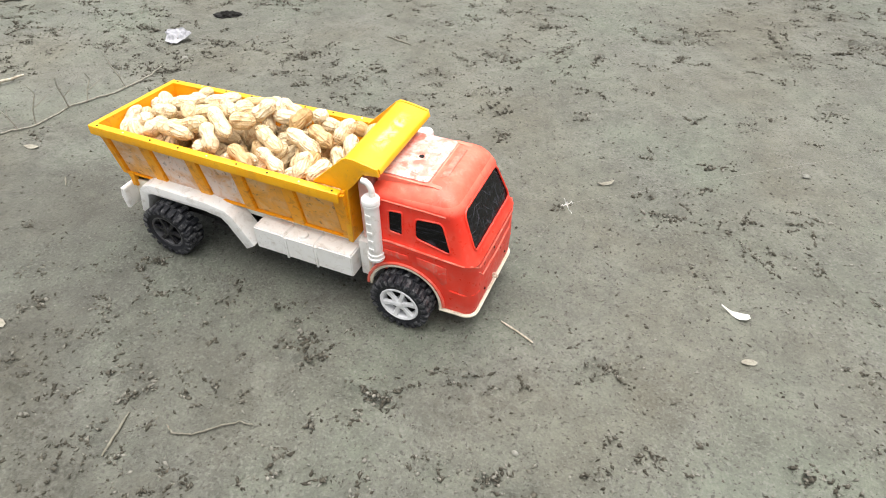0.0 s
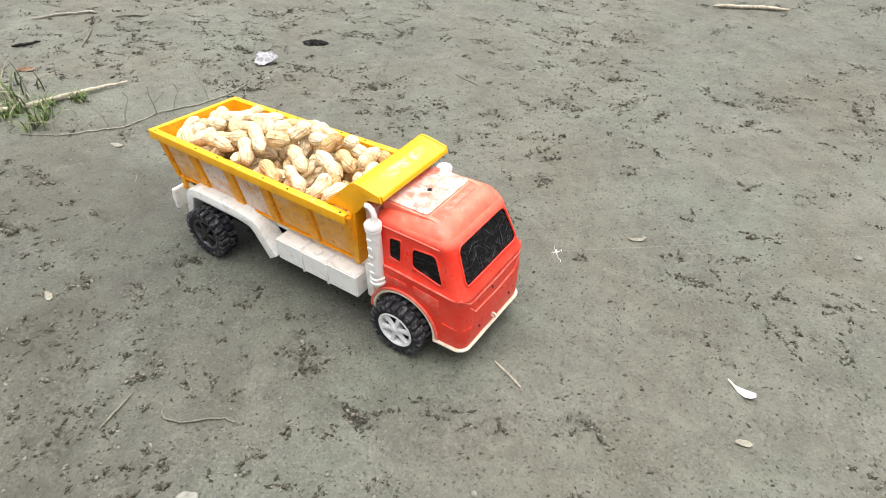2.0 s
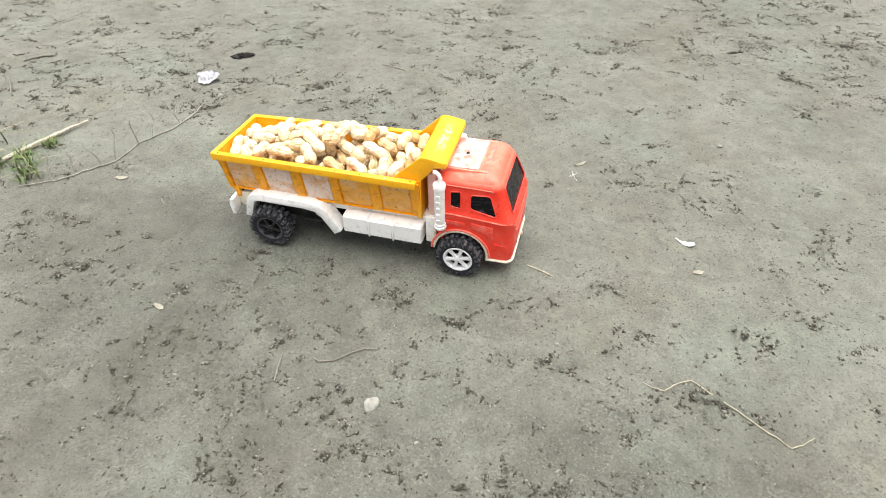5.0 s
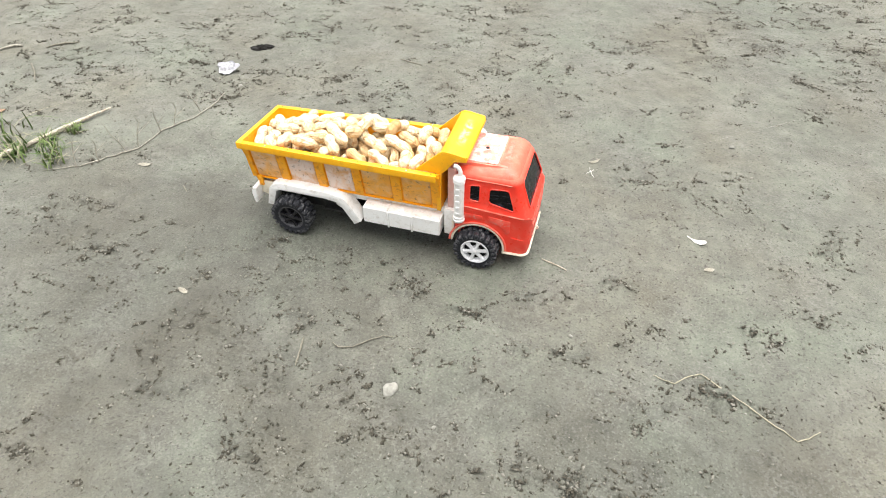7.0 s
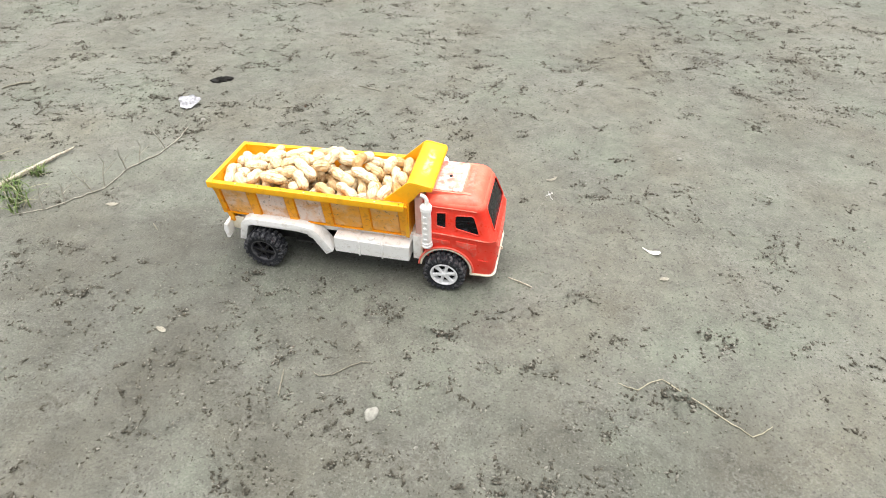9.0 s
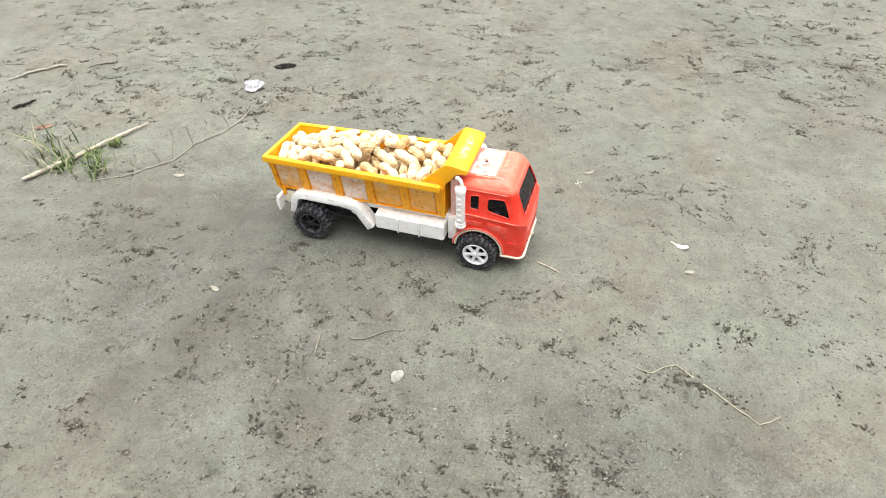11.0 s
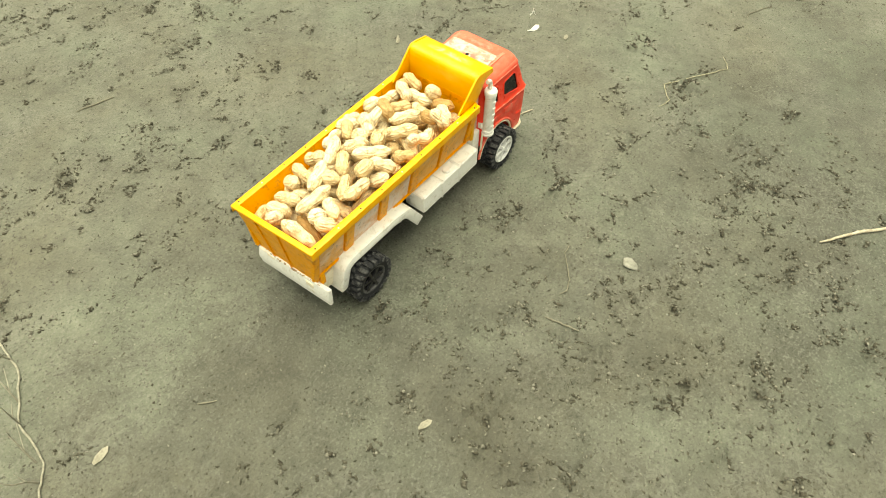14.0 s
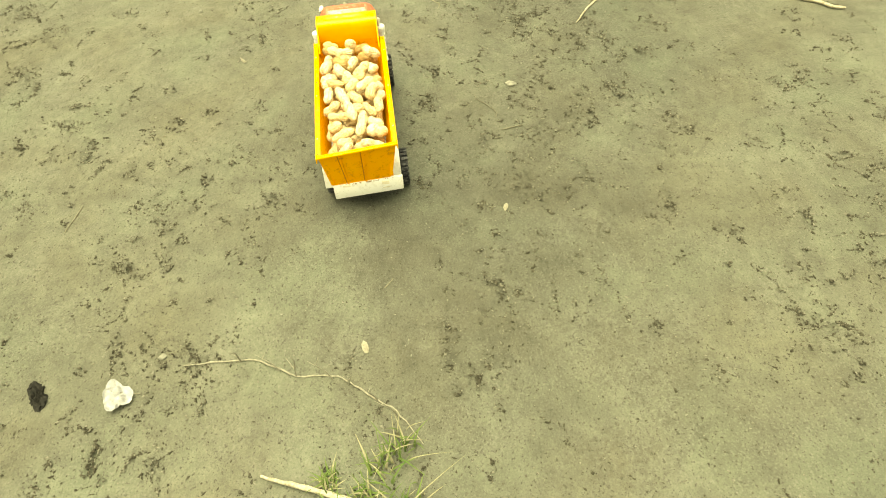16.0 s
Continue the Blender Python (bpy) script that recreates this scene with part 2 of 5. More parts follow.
def shell():
    """Peanut shell: straw colour varying pod by pod, netted grooves, earthy stains."""
    m, nt, sh, co = material("peanut_shell", 0.62, spec=0.35)
    info = nt.nodes.new("ShaderNodeObjectInfo").outputs["Random"]
    own = ramp(nt, info, [(0.0, (0.44, 0.25, 0.09)), (0.09, (0.62, 0.43, 0.21)), (0.28, (0.81, 0.66, 0.42)), (0.70, (0.87, 0.74, 0.51)), (1.0, (0.75, 0.57, 0.32))])
    shift = nt.nodes.new("ShaderNodeVectorMath")
    shift.operation = "ADD"
    scale = nt.nodes.new("ShaderNodeMath")
    scale.operation, scale.inputs[1].default_value = "MULTIPLY", 7.0
    nt.links.new(info, scale.inputs[0])
    nt.links.new(co, shift.inputs[0])
    nt.links.new(scale.outputs[0], shift.inputs[1])
    co2 = shift.outputs[0]
    stretch = nt.nodes.new("ShaderNodeMapping")
    stretch.inputs["Scale"].default_value = (0.20, 1, 1)
    nt.links.new(co2, stretch.inputs["Vector"])
    net = nt.nodes.new("ShaderNodeTexVoronoi")
    net.feature = "DISTANCE_TO_EDGE"
    net.inputs["Scale"].default_value = 250
    nt.links.new(stretch.outputs[0], net.inputs["Vector"])
    # earth rubbed into the skin, brown veins between the ridges, a darker waist here and there
    stain = ramp(nt, noise_node(nt, co2, 90, 6, 0.7, 0.5), [(0.515, grey(0)), (0.635, grey(0.8))])
    col = mix(nt, stain, own, (0.38, 0.20, 0.07))
    ridge = ramp(nt, net.outputs["Distance"], [(0.02, grey(1)), (0.30, grey(0))])
    broken = ramp(nt, noise_node(nt, co2, 160, 3, 0.6), [(0.38, grey(0.1)), (0.60, grey(1))])
    vein = ramp(nt, net.outputs["Distance"], [(0.02, grey(0.52)), (0.075, grey(0))])
    col = mix(nt, mix(nt, 1.0, vein, broken, "MULTIPLY"), col, (0.34, 0.18, 0.06))
    dimple = ramp(nt, net.outputs["Distance"], [(0.26, grey(0)), (0.46, grey(0.14))])
    col = mix(nt, dimple, col, (0.52, 0.32, 0.13))
    nt.links.new(col, sh.inputs["Base Color"])
    first = bump(nt, sh, ridge, 0.7, 0.0014)
    bump(nt, sh, noise_node(nt, co2, 130, 4, 0.6), 0.6, 0.003, first)
    return m


SHELL = shell()


def mud():
    """Damp grey-brown river mud: broad pale and dark patches, gritty flecks, dry crust."""
    m, nt, sh, co = material("damp_mud", 0.6, spec=0.4)
    broad = ramp(nt, noise_node(nt, co, 1.7, 4, 0.6, 0.3), [(0.30, (0.098, 0.098, 0.077)), (0.72, (0.138, 0.139, 0.110))])
    patch = ramp(nt, noise_node(nt, co, 9, 5, 0.62), [(0.34, grey(0.80)), (0.68, grey(1.14))])
    col = mix(nt, 1.0, broad, patch, "MULTIPLY")
    # damper, darker patches with wandering edges: (middle, squeeze along x, inner and outer reach, depth)
    edge_noise = noise_node(nt, co, 5.0, 4, 0.6)
    for (px, py), squeeze, inner, outer, depth in (((-0.10, -0.17), 0.80, 0.28, 0.60, 0.70), ((0.52, -0.50), 0.60, 0.34, 0.64, 0.74)):
        place = nt.nodes.new("ShaderNodeMapping")
        place.inputs["Location"].default_value = (-px * squeeze, -py, 0.0)
        place.inputs["Scale"].default_value = (squeeze, 1.0, 1.0)
        nt.links.new(co, place.inputs["Vector"])
        reach = nt.nodes.new("ShaderNodeVectorMath")
        reach.operation = "LENGTH"
        nt.links.new(place.outputs[0], reach.inputs[0])
        wander = nt.nodes.new("ShaderNodeMath")
        wander.operation = "MULTIPLY_ADD"
        wander.inputs[1].default_value = 0.35
        nt.links.new(edge_noise, wander.inputs[0])
        nt.links.new(reach.outputs["Value"], wander.inputs[2])
        damp = nt.nodes.new("ShaderNodeMapRange")
        damp.interpolation_type = "SMOOTHSTEP"
        damp.inputs["From Min"].default_value, damp.inputs["From Max"].default_value = inner, outer
        damp.inputs["To Min"].default_value, damp.inputs["To Max"].default_value = depth, 1.02
        nt.links.new(wander.outputs[0], damp.inputs["Value"])
        col = mix(nt, 1.0, col, damp.outputs["Result"], "MULTIPLY")
    tint = ramp(nt, noise_node(nt, co, 4.5, 3), [(0.33, (1.04, 0.99, 0.94)), (0.50, (1.0, 1.0, 1.0)), (0.67, (0.95, 1.02, 0.99))])
    col = mix(nt, 1.0, col, tint, "MULTIPLY")
    grain = ramp(nt, noise_node(nt, co, 400, 4, 0.7), [(0.30, grey(0.79)), (0.70, grey(1.21))])
    col = mix(nt, 1.0, col, grain, "MULTIPLY")
    mottle = ramp(nt, noise_node(nt, co, 34, 5, 0.62, 0.3), [(0.32, grey(0.80)), (0.68, grey(1.17))])
    col = mix(nt, 1.0, col, mottle, "MULTIPLY")
    # dry pale crust: granular flecks, and a broken lace where the film of water has dried off
    zone = ramp(nt, noise_node(nt, co, 5.0, 4, 0.62), [(0.38, grey(0.3)), (0.60, grey(1))])
    flecks = ramp(nt, noise_node(nt, co, 300, 3, 0.55), [(0.54, grey(0)), (0.64, grey(0.42))])
    col = mix(nt, mix(nt, 1.0, flecks, zone, "MULTIPLY"), col, (0.205, 0.202, 0.178))
    lace_zone = ramp(nt, noise_node(nt, co, 7.5, 4, 0.6, 0.4), [(0.48, grey(0)), (0.62, grey(1))])
    lace = ramp(nt, noise_node(nt, co, 62, 5, 0.62, 0.7), [(0.44, grey(0)), (0.50, grey(0.28)), (0.56, grey(0))])
    col = mix(nt, mix(nt, 1.0, lace, lace_zone, "MULTIPLY"), col, (0.225, 0.221, 0.196))
    pits = ramp(nt, noise_node(nt, co, 250, 3, 0.6), [(0.34, grey(0.7)), (0.41, grey(0))])
    col = mix(nt, pits, col, (0.034, 0.031, 0.024))
    nt.links.new(col, sh.inputs["Base Color"])
    nt.links.new(ramp(nt, noise_node(nt, co, 6, 4), [(0.35, grey(0.46)), (0.6, grey(0.72))]), sh.inputs["Roughness"])
    first = bump(nt, sh, noise_node(nt, co, 60, 6, 0.66), 0.55, 0.005)
    bump(nt, sh, noise_node(nt, co, 300, 4, 0.7), 0.8, 0.0024, first)
    return m


MUD = mud()


def crumb_soil():
    m, nt, sh, co = material("mud_crumbs", 0.92, spec=0.2)
    isl = nt.nodes.new("ShaderNodeNewGeometry").outputs["Random Per Island"]
    own = ramp(nt, isl, [(0.0, (0.031, 0.027, 0.019)), (0.45, (0.060, 0.054, 0.040)), (0.68, (0.105, 0.098, 0.077)), (1.0, (0.30, 0.29, 0.25))])
    nt.links.new(mix(nt, 0.3, own, mix(nt, noise_node(nt, co, 300, 4), (0.045, 0.040, 0.029), (0.16, 0.152, 0.125))), sh.inputs["Base Color"])
    bump(nt, sh, noise_node(nt, co, 500, 4), 0.6, 0.0012)
    return m


CRUMB = crumb_soil()


def fibre(name, a, b, scale=200.0, rough=0.8):
    m, nt, sh, co = material(name, rough, spec=0.3)
    nt.links.new(ramp(nt, noise_node(nt, co, scale, 5, 0.65), [(0.3, a), (0.7, b)]), sh.inputs["Base Color"])
    bump(nt, sh, noise_node(nt, co, scale * 2, 4), 0.4, 0.001)
    return m


WOOD = fibre("bleached_wood", (0.24, 0.20, 0.14), (0.60, 0.55, 0.45))
TWIG = fibre("grey_twig", (0.12, 0.112, 0.085), (0.25, 0.235, 0.185))
STRAW = fibre("dry_straw", (0.24, 0.22, 0.15), (0.38, 0.355, 0.27))
LEAF_WHITE = fibre("bleached_leaf", (0.58, 0.55, 0.48), (0.78, 0.76, 0.70), 120)
PAPER = fibre("white_paper", (0.20, 0.20, 0.215), (0.48, 0.48, 0.50), 110)
GRASS = fibre("grass_blade", (0.06, 0.11, 0.03), (0.16, 0.21, 0.07), 60)
DRY_GRASS = fibre("dry_grass_blade", (0.20, 0.19, 0.12), (0.34, 0.32, 0.22), 60)
DULL_LEAF = fibre("dull_dry_leaf", (0.18, 0.165, 0.125), (0.36, 0.34, 0.28), 180)
BROWN_LEAF = fibre("dead_brown_leaf", (0.10, 0.045, 0.025), (0.30, 0.20, 0.14), 120)
STONE = fibre("pale_stone", (0.15, 0.147, 0.125), (0.29, 0.285, 0.25), 150)
NEAR_BLACK = fibre("near_black_crust", (0.004, 0.004, 0.004), (0.022, 0.020, 0.017), 180)
DRIED = fibre("dried_brown_mud", (0.17, 0.11, 0.06), (0.34, 0.24, 0.14), 200)
RUNNER = fibre("dry_runner_stem", (0.20, 0.188, 0.15), (0.38, 0.36, 0.30))
THREAD = fibre("white_thread", (0.74, 0.73, 0.70), (0.84, 0.83, 0.80), 400)
LINE = fibre("grey_thread", (0.30, 0.29, 0.26), (0.40, 0.39, 0.35), 400)
# near black that stands for the shade inside holes and hollows
RECESS_SHADE = fibre("recess_shade", (0.006, 0.006, 0.006), (0.012, 0.012, 0.012), 100)

# ---- mesh helpers ----
def mesh_of(bm, name, mat, smooth=None):
    me = bpy.data.meshes.new(name)
    bm.normal_update()
    bm.to_mesh(me)
    bm.free()
    me.materials.append(mat)
    if smooth is not None:
        me.polygons.foreach_set("use_smooth", [True] * len(me.polygons))
        if smooth < 180:
            me.set_sharp_from_angle(angle=radians(smooth))
    return me


def part(name, bm, mat, parent, label="", smooth=35):
    ob = new(name, mesh_of(bm, name, mat, smooth))
    ob.parent = parent
    return tagged(ob, label)


def thing(name, label, category, group="", at=None, kind=""):
    ob = new(name)
    if at is not None:
        ob.matrix_world = at
    return tagged(ob, label, category, group, kind)


def box_bm(x0, x1, y0, y1, z0, z1, bevel=0.0008, bm=None, segments=2):
    own = bm or bmesh.new()
    r = bmesh.ops.create_cube(own, size=1)
    bmesh.ops.scale(own, vec=(x1 - x0, y1 - y0, z1 - z0), verts=r["verts"])
    bmesh.ops.translate(own, vec=((x0 + x1) / 2, (y0 + y1) / 2, (z0 + z1) / 2), verts=r["verts"])
    if bevel:
        edges = list({e for v in r["verts"] for e in v.link_edges})
        bmesh.ops.bevel(own, geom=edges, offset=bevel, segments=segments, affect="EDGES", profile=0.6)
    return own


def prism_bm(outline, axis, a, b, bevel=0.0006, bm=None):
    """A closed outline of (u, v) pulled along an axis from a to b: 'y' takes (x, z), 'x' (y, z), 'z' (x, y)."""
    own = bm or bmesh.new()
    def at(u, v, w):
        return {"y": (u, w, v), "x": (w, u, v), "z": (u, v, w)}[axis]
    lo = [own.verts.new(at(u, v, a)) for u, v in outline]
    hi = [own.verts.new(at(u, v, b)) for u, v in outline]
    n = len(outline)
    faces = [own.faces.new(lo), own.faces.new(hi[::-1])]
    faces += [own.faces.new((lo[i], hi[i], hi[(i + 1) % n], lo[(i + 1) % n])) for i in range(n)]
    bmesh.ops.recalc_face_normals(own, faces=faces)
    if bevel:
        edges = list({e for f in faces for e in f.edges})
        bmesh.ops.bevel(own, geom=edges, offset=bevel, segments=2, affect="EDGES", profile=0.6)
    return own


def tube_bm(points, radius, sides=8, bm=None, cap=True):
    """A round rod along points; radius is one number or one for each point."""
    own = bm or bmesh.new()
    pts = [Vector(p) for p in points]
    rad = radius if isinstance(radius, (list, tuple)) else [radius] * len(pts)
    rings, side = [], None
    for i, p in enumerate(pts):
        d = (pts[min(i + 1, len(pts) - 1)] - pts[max(i - 1, 0)]).normalized()
        if side is None:
            side = d.orthogonal().normalized()
        side = (side - d * side.dot(d)).normalized()
        up = d.cross(side)
        rings.append([own.verts.new(p + rad[i] * (math.cos(a) * side + math.sin(a) * up)) for a in (k * math.tau / sides for k in range(sides))])
    for r0, r1 in zip(rings, rings[1:]):
        for k in range(sides):
            own.faces.new((r0[k], r0[(k + 1) % sides], r1[(k + 1) % sides], r1[k]))
    if cap:
        own.faces.new(rings[0][::-1])
        own.faces.new(rings[-1])
    return own


def lathe_bm(profile, sides=32, axis="y", centre=(0, 0, 0), bm=None, closed=False):
    """Turn (radius, along) about an axis through centre."""
    own = bm or bmesh.new()
    c = Vector(centre)
    def at(r, w, a):
        p, q = r * math.cos(a), r * math.sin(a)
        return c + Vector({"y": (p, w, q), "z": (p, q, w), "x": (w, p, q)}[axis])
    rings = []
    for r, w in profile:
        if r < 1e-7:
            rings.append([own.verts.new(at(0, w, 0))])
        else:
            rings.append([own.verts.new(at(r, w, k * math.tau / sides)) for k in range(sides)])
    pairs = list(zip(rings, rings[1:])) + ([(rings[-1], rings[0])] if closed else [])
    faces = []
    for r0, r1 in pairs:
        for k in range(sides):
            k1 = (k + 1) % sides
            vs = [r0[k % len(r0)], r0[k1 % len(r0)], r1[k1 % len(r1)], r1[k % len(r1)]]
            vs = [v for i, v in enumerate(vs) if v not in vs[:i]]
            if len(vs) > 2:
                faces.append(own.faces.new(vs))
    bmesh.ops.recalc_face_normals(own, faces=faces)
    return own


def rounded(x0, x1, y0, y1, r, n=5):
    """The outline of a rectangle with round corners."""
    out = []
    for cx, cy, a0 in ((x1 - r, y1 - r, 0), (x0 + r, y1 - r, 90), (x0 + r, y0 + r, 180), (x1 - r, y0 + r, 270)):
        out += [(cx + r * math.cos(radians(a0 + 90 * k / n)), cy + r * math.sin(radians(a0 + 90 * k / n))) for k in range(n + 1)]
    return out


def carve(bm, cutters):
    """bm with the closed cutters taken out of it."""
    def temp(b, nm):
        me = bpy.data.meshes.new(nm)
        b.to_mesh(me)
        b.free()
        return new(nm, me)
    body = temp(bm, "carve_body")
    tools = [temp(c, "carve_tool") for c in cutters]
    for t in tools:
        md = body.modifiers.new("cut", "BOOLEAN")
        md.operation, md.solver, md.object = "DIFFERENCE", "EXACT", t
    bpy.context.view_layer.update()
    done = bpy.data.meshes.new_from_object(body.evaluated_get(bpy.context.evaluated_depsgraph_get()))
    out = bmesh.new()
    out.from_mesh(done)
    for o in (body, *tools):
        me = o.data
        bpy.data.objects.remove(o)
        bpy.data.meshes.remove(me)
    bpy.data.meshes.remove(done)
    return out

# ---- the mud flat ----
def lattice(x, y, size, seed):
    """Smooth value noise from 0 to 1 at the points x, y, with cells of the given size."""
    u, v = np.asarray(x) / size, np.asarray(y) / size
    i, j = np.floor(u).astype(np.int64), np.floor(v).astype(np.int64)
    fu, fv = u - i, v - j
    fu, fv = fu * fu * (3 - 2 * fu), fv * fv * (3 - 2 * fv)
    def h(a, b):
        n = (a * 374761393 + b * 668265263 + seed * 1442695041) & 0x7FFFFFFF
        n = ((n ^ (n >> 13)) * 1274126177) & 0x7FFFFFFF
        return ((n ^ (n >> 16)) & 0xFFFF) / 65535.0
    return (h(i, j) * (1 - fu) + h(i + 1, j) * fu) * (1 - fv) + (h(i, j + 1) * (1 - fu) + h(i + 1, j + 1) * fu) * fv


rng = np.random.default_rng(11)
# scuffed patches, each (x, y, half length, half width, turn, depth)
SCUFFS = [(0.205, -0.143, 0.030, 0.011, 0.1, 1.0), (0.359, -0.105, 0.022, 0.012, 0.4, 0.9), (0.478, -0.050, 0.026, 0.014, 0.3, 0.9),
          (0.407, -0.096, 0.012, 0.008, 0.2, 0.7), (0.425, -0.011, 0.016, 0.004, 0.1, 0.6), (0.248, -0.250, 0.018, 0.014, 0.5, 0.8),
          (0.374, -0.198, 0.016, 0.012, 0.8, 0.8), (0.530, -0.120, 0.010, 0.010, 0.0, 0.7), (0.343, 0.381, 0.02, 0.012, 0.4, 0.7),
          (0.161, 0.512, 0.024, 0.014, 0.7, 0.8), (0.449, 0.327, 0.012, 0.010, 0.2, 0.9), (-0.12, 0.40, 0.05, 0.018, 0.9, 0.7)]
for _ in range(70):
    turn = rng.uniform(0, math.tau)
    reach = rng.normal(0.13, 0.05)
    SCUFFS.append((0.06 + 1.2 * reach * math.cos(turn), 0.27 + reach * math.sin(turn), rng.uniform(0.006, 0.018), rng.uniform(0.003, 0.009), rng.normal(0.15, 0.7), rng.uniform(0.4, 0.9)))
for _ in range(90):
    SCUFFS.append((rng.uniform(-0.34, 0.24), rng.uniform(-0.36, -0.09), rng.uniform(0.004, 0.013), rng.uniform(0.002, 0.007), rng.normal(0.15, 0.7), rng.uniform(0.4, 0.9)))
while len(SCUFFS) < 2900:
    x, y = rng.uniform(-1.5, 1.6), rng.uniform(-1.3, 2.0)
    if lattice(x, y, 0.42, 5) * 0.65 + lattice(x, y, 0.16, 6) * 0.35 + (0.16 if x < -0.28 and y > -0.2 else 0.0) < rng.uniform(0.28, 0.74):
        continue
    if -0.08 < x < 0.37 and -0.08 < y < 0.08:
        continue
    s = rng.uniform(0.15, 1.0) ** 2.3 * 1.3
    SCUFFS.append((x, y, 0.028 * s + 0.004, (0.012 * s + 0.002) * rng.uniform(0.5, 1.2), rng.normal(0.15, 0.55), rng.uniform(0.4, 1.0)))


def ground_height(x, y):
    x, y = np.asarray(x, float), np.asarray(y, float)
    near = np.exp(-((x - 0.14) / 0.9) ** 2 - ((y - 0.2) / 0.9) ** 2)
    calm = 1 - 0.85 * np.exp(-((x - 0.14) / 0.26) ** 4 - (y / 0.13) ** 4)
    z = 0.005 * (lattice(x, y, 0.37, 1) - 0.5) + 0.0045 * (lattice(x, y, 0.11, 2) - 0.5)
    z = z + 0.0032 * (lattice(x, y, 0.037, 3) - 0.5) + 0.0022 * (lattice(x, y, 0.012, 4) - 0.5)
    return z * calm * (0.25 + 0.75 * near) - 0.0005


def scuff_height(x, y):
    """Torn-up mud inside the scuffed patches: ragged flakes pushed up, sharp gaps between them."""
    z = np.zeros_like(x)
    flake_a, flake_b = lattice(x, y, 0.0072, 8), lattice(x * 0.6, y, 0.0105, 9)
    ridge = 1 - np.abs(2 * flake_a - 1) ** 0.8
    rough = (ridge - 0.55) * 0.0088 + (flake_b - 0.50) * 0.0080
    edge = 0.55 + 0.9 * lattice(x, y, 0.013, 10)
    for cx, cy, a, b, turn, deep in SCUFFS:
        i0, i1 = np.searchsorted(x[:, 0], (cx - 2 * a, cx + 2 * a))
        j0, j1 = np.searchsorted(y[0], (cy - 2 * a, cy + 2 * a))
        if i1 <= i0 or j1 <= j0:
            continue
        dx, dy = x[i0:i1, j0:j1] - cx, y[i0:i1, j0:j1] - cy
        u, v = dx * math.cos(turn) + dy * math.sin(turn), dy * math.cos(turn) - dx * math.sin(turn)
        inside = np.exp(-((u / a) ** 2 + (v / b) ** 2) ** 2 * edge[i0:i1, j0:j1])
        z[i0:i1, j0:j1] += deep * inside * rough[i0:i1, j0:j1]
    return z


def spread(lo, hi, step, far):
    inner = np.arange(lo, hi + step / 2, step)
    grow = step * 1.22 ** np.arange(1, 60)
    steps = np.cumsum(grow)
    steps = steps[steps < far]
    return np.concatenate([lo - steps[::-1], inner, hi + steps])


def build_ground():
    gx, gy = spread(-0.95, 1.15, 0.0030, 600), spread(-0.70, 1.35, 0.0030, 600)
    X, Y = np.meshgrid(gx, gy, indexing="ij")
    Z = ground_height(X, Y) + scuff_height(X, Y)
    nx, ny = X.shape
    co = np.stack([X, Y, Z], -1).reshape(-1, 3)
    idx = np.arange(nx * ny).reshape(nx, ny)
    quads = np.stack([idx[:-1, :-1], idx[1:, :-1], idx[1:, 1:], idx[:-1, 1:]], -1).reshape(-1, 4)
    me = bpy.data.meshes.new("ground")
    me.vertices.add(len(co))
    me.vertices.foreach_set("co", co.ravel())
    me.loops.add(quads.size)
    me.loops.foreach_set("vertex_index", quads.ravel())
    me.polygons.add(len(quads))
    me.polygons.foreach_set("loop_start", np.arange(0, quads.size, 4))
    me.polygons.foreach_set("use_smooth", np.ones(len(quads), bool))
    me.update(calc_edges=True)
    me.materials.append(MUD)
    return tagged(new("ground", me), "flat damp grey-brown mud with scuffs and crumbs", "ground", kind="structure")


build_ground()


def lumps(name, mat, spots, label, category):
    """Many small angular clods in one mesh: spots of (x, y, size, flatness)."""
    base = np.array([(1, 0, 0), (-1, 0, 0), (0, 1, 0), (0, -1, 0), (0, 0, 1), (0, 0, -1)], float)
    tri = np.array([(0, 2, 4), (2, 1, 4), (1, 3, 4), (3, 0, 4), (2, 0, 5), (1, 2, 5), (3, 1, 5), (0, 3, 5)])
    r = np.random.default_rng(29)
    s = np.array(spots)
    n = len(s)
    z = ground_height(s[:, 0], s[:, 1])
    verts = base[None] * r.uniform(0.6, 1.4, (n, 6, 1)) + r.normal(0, 0.16, (n, 6, 3))
    verts = verts * np.stack([s[:, 2] * r.uniform(0.8, 1.9, n), s[:, 2] * r.uniform(0.6, 1.1, n), s[:, 2] * s[:, 3] * 0.95], -1)[:, None]
    a = r.uniform(0, math.tau, n)
    c, d = np.cos(a)[:, None], np.sin(a)[:, None]
    vx, vy = verts[..., 0] * c - verts[..., 1] * d, verts[..., 0] * d + verts[..., 1] * c
    verts = np.stack([vx + s[:, 0, None], vy + s[:, 1, None], verts[..., 2] + (z + 0.20 * s[:, 2] * s[:, 3])[:, None]], -1).reshape(-1, 3)
    faces = (tri[None] + (np.arange(n) * 6)[:, None, None]).reshape(-1)
    me = bpy.data.meshes.new(name)
    me.vertices.add(len(verts))
    me.vertices.foreach_set("co", verts.ravel())
    me.loops.add(len(faces))
    me.loops.foreach_set("vertex_index", faces)
    me.polygons.add(len(faces) // 3)
    me.polygons.foreach_set("loop_start", np.arange(0, len(faces), 3))
    me.update(calc_edges=True)
    me.materials.append(mat)
    return tagged(new(name, me), label, category, kind="stuff")


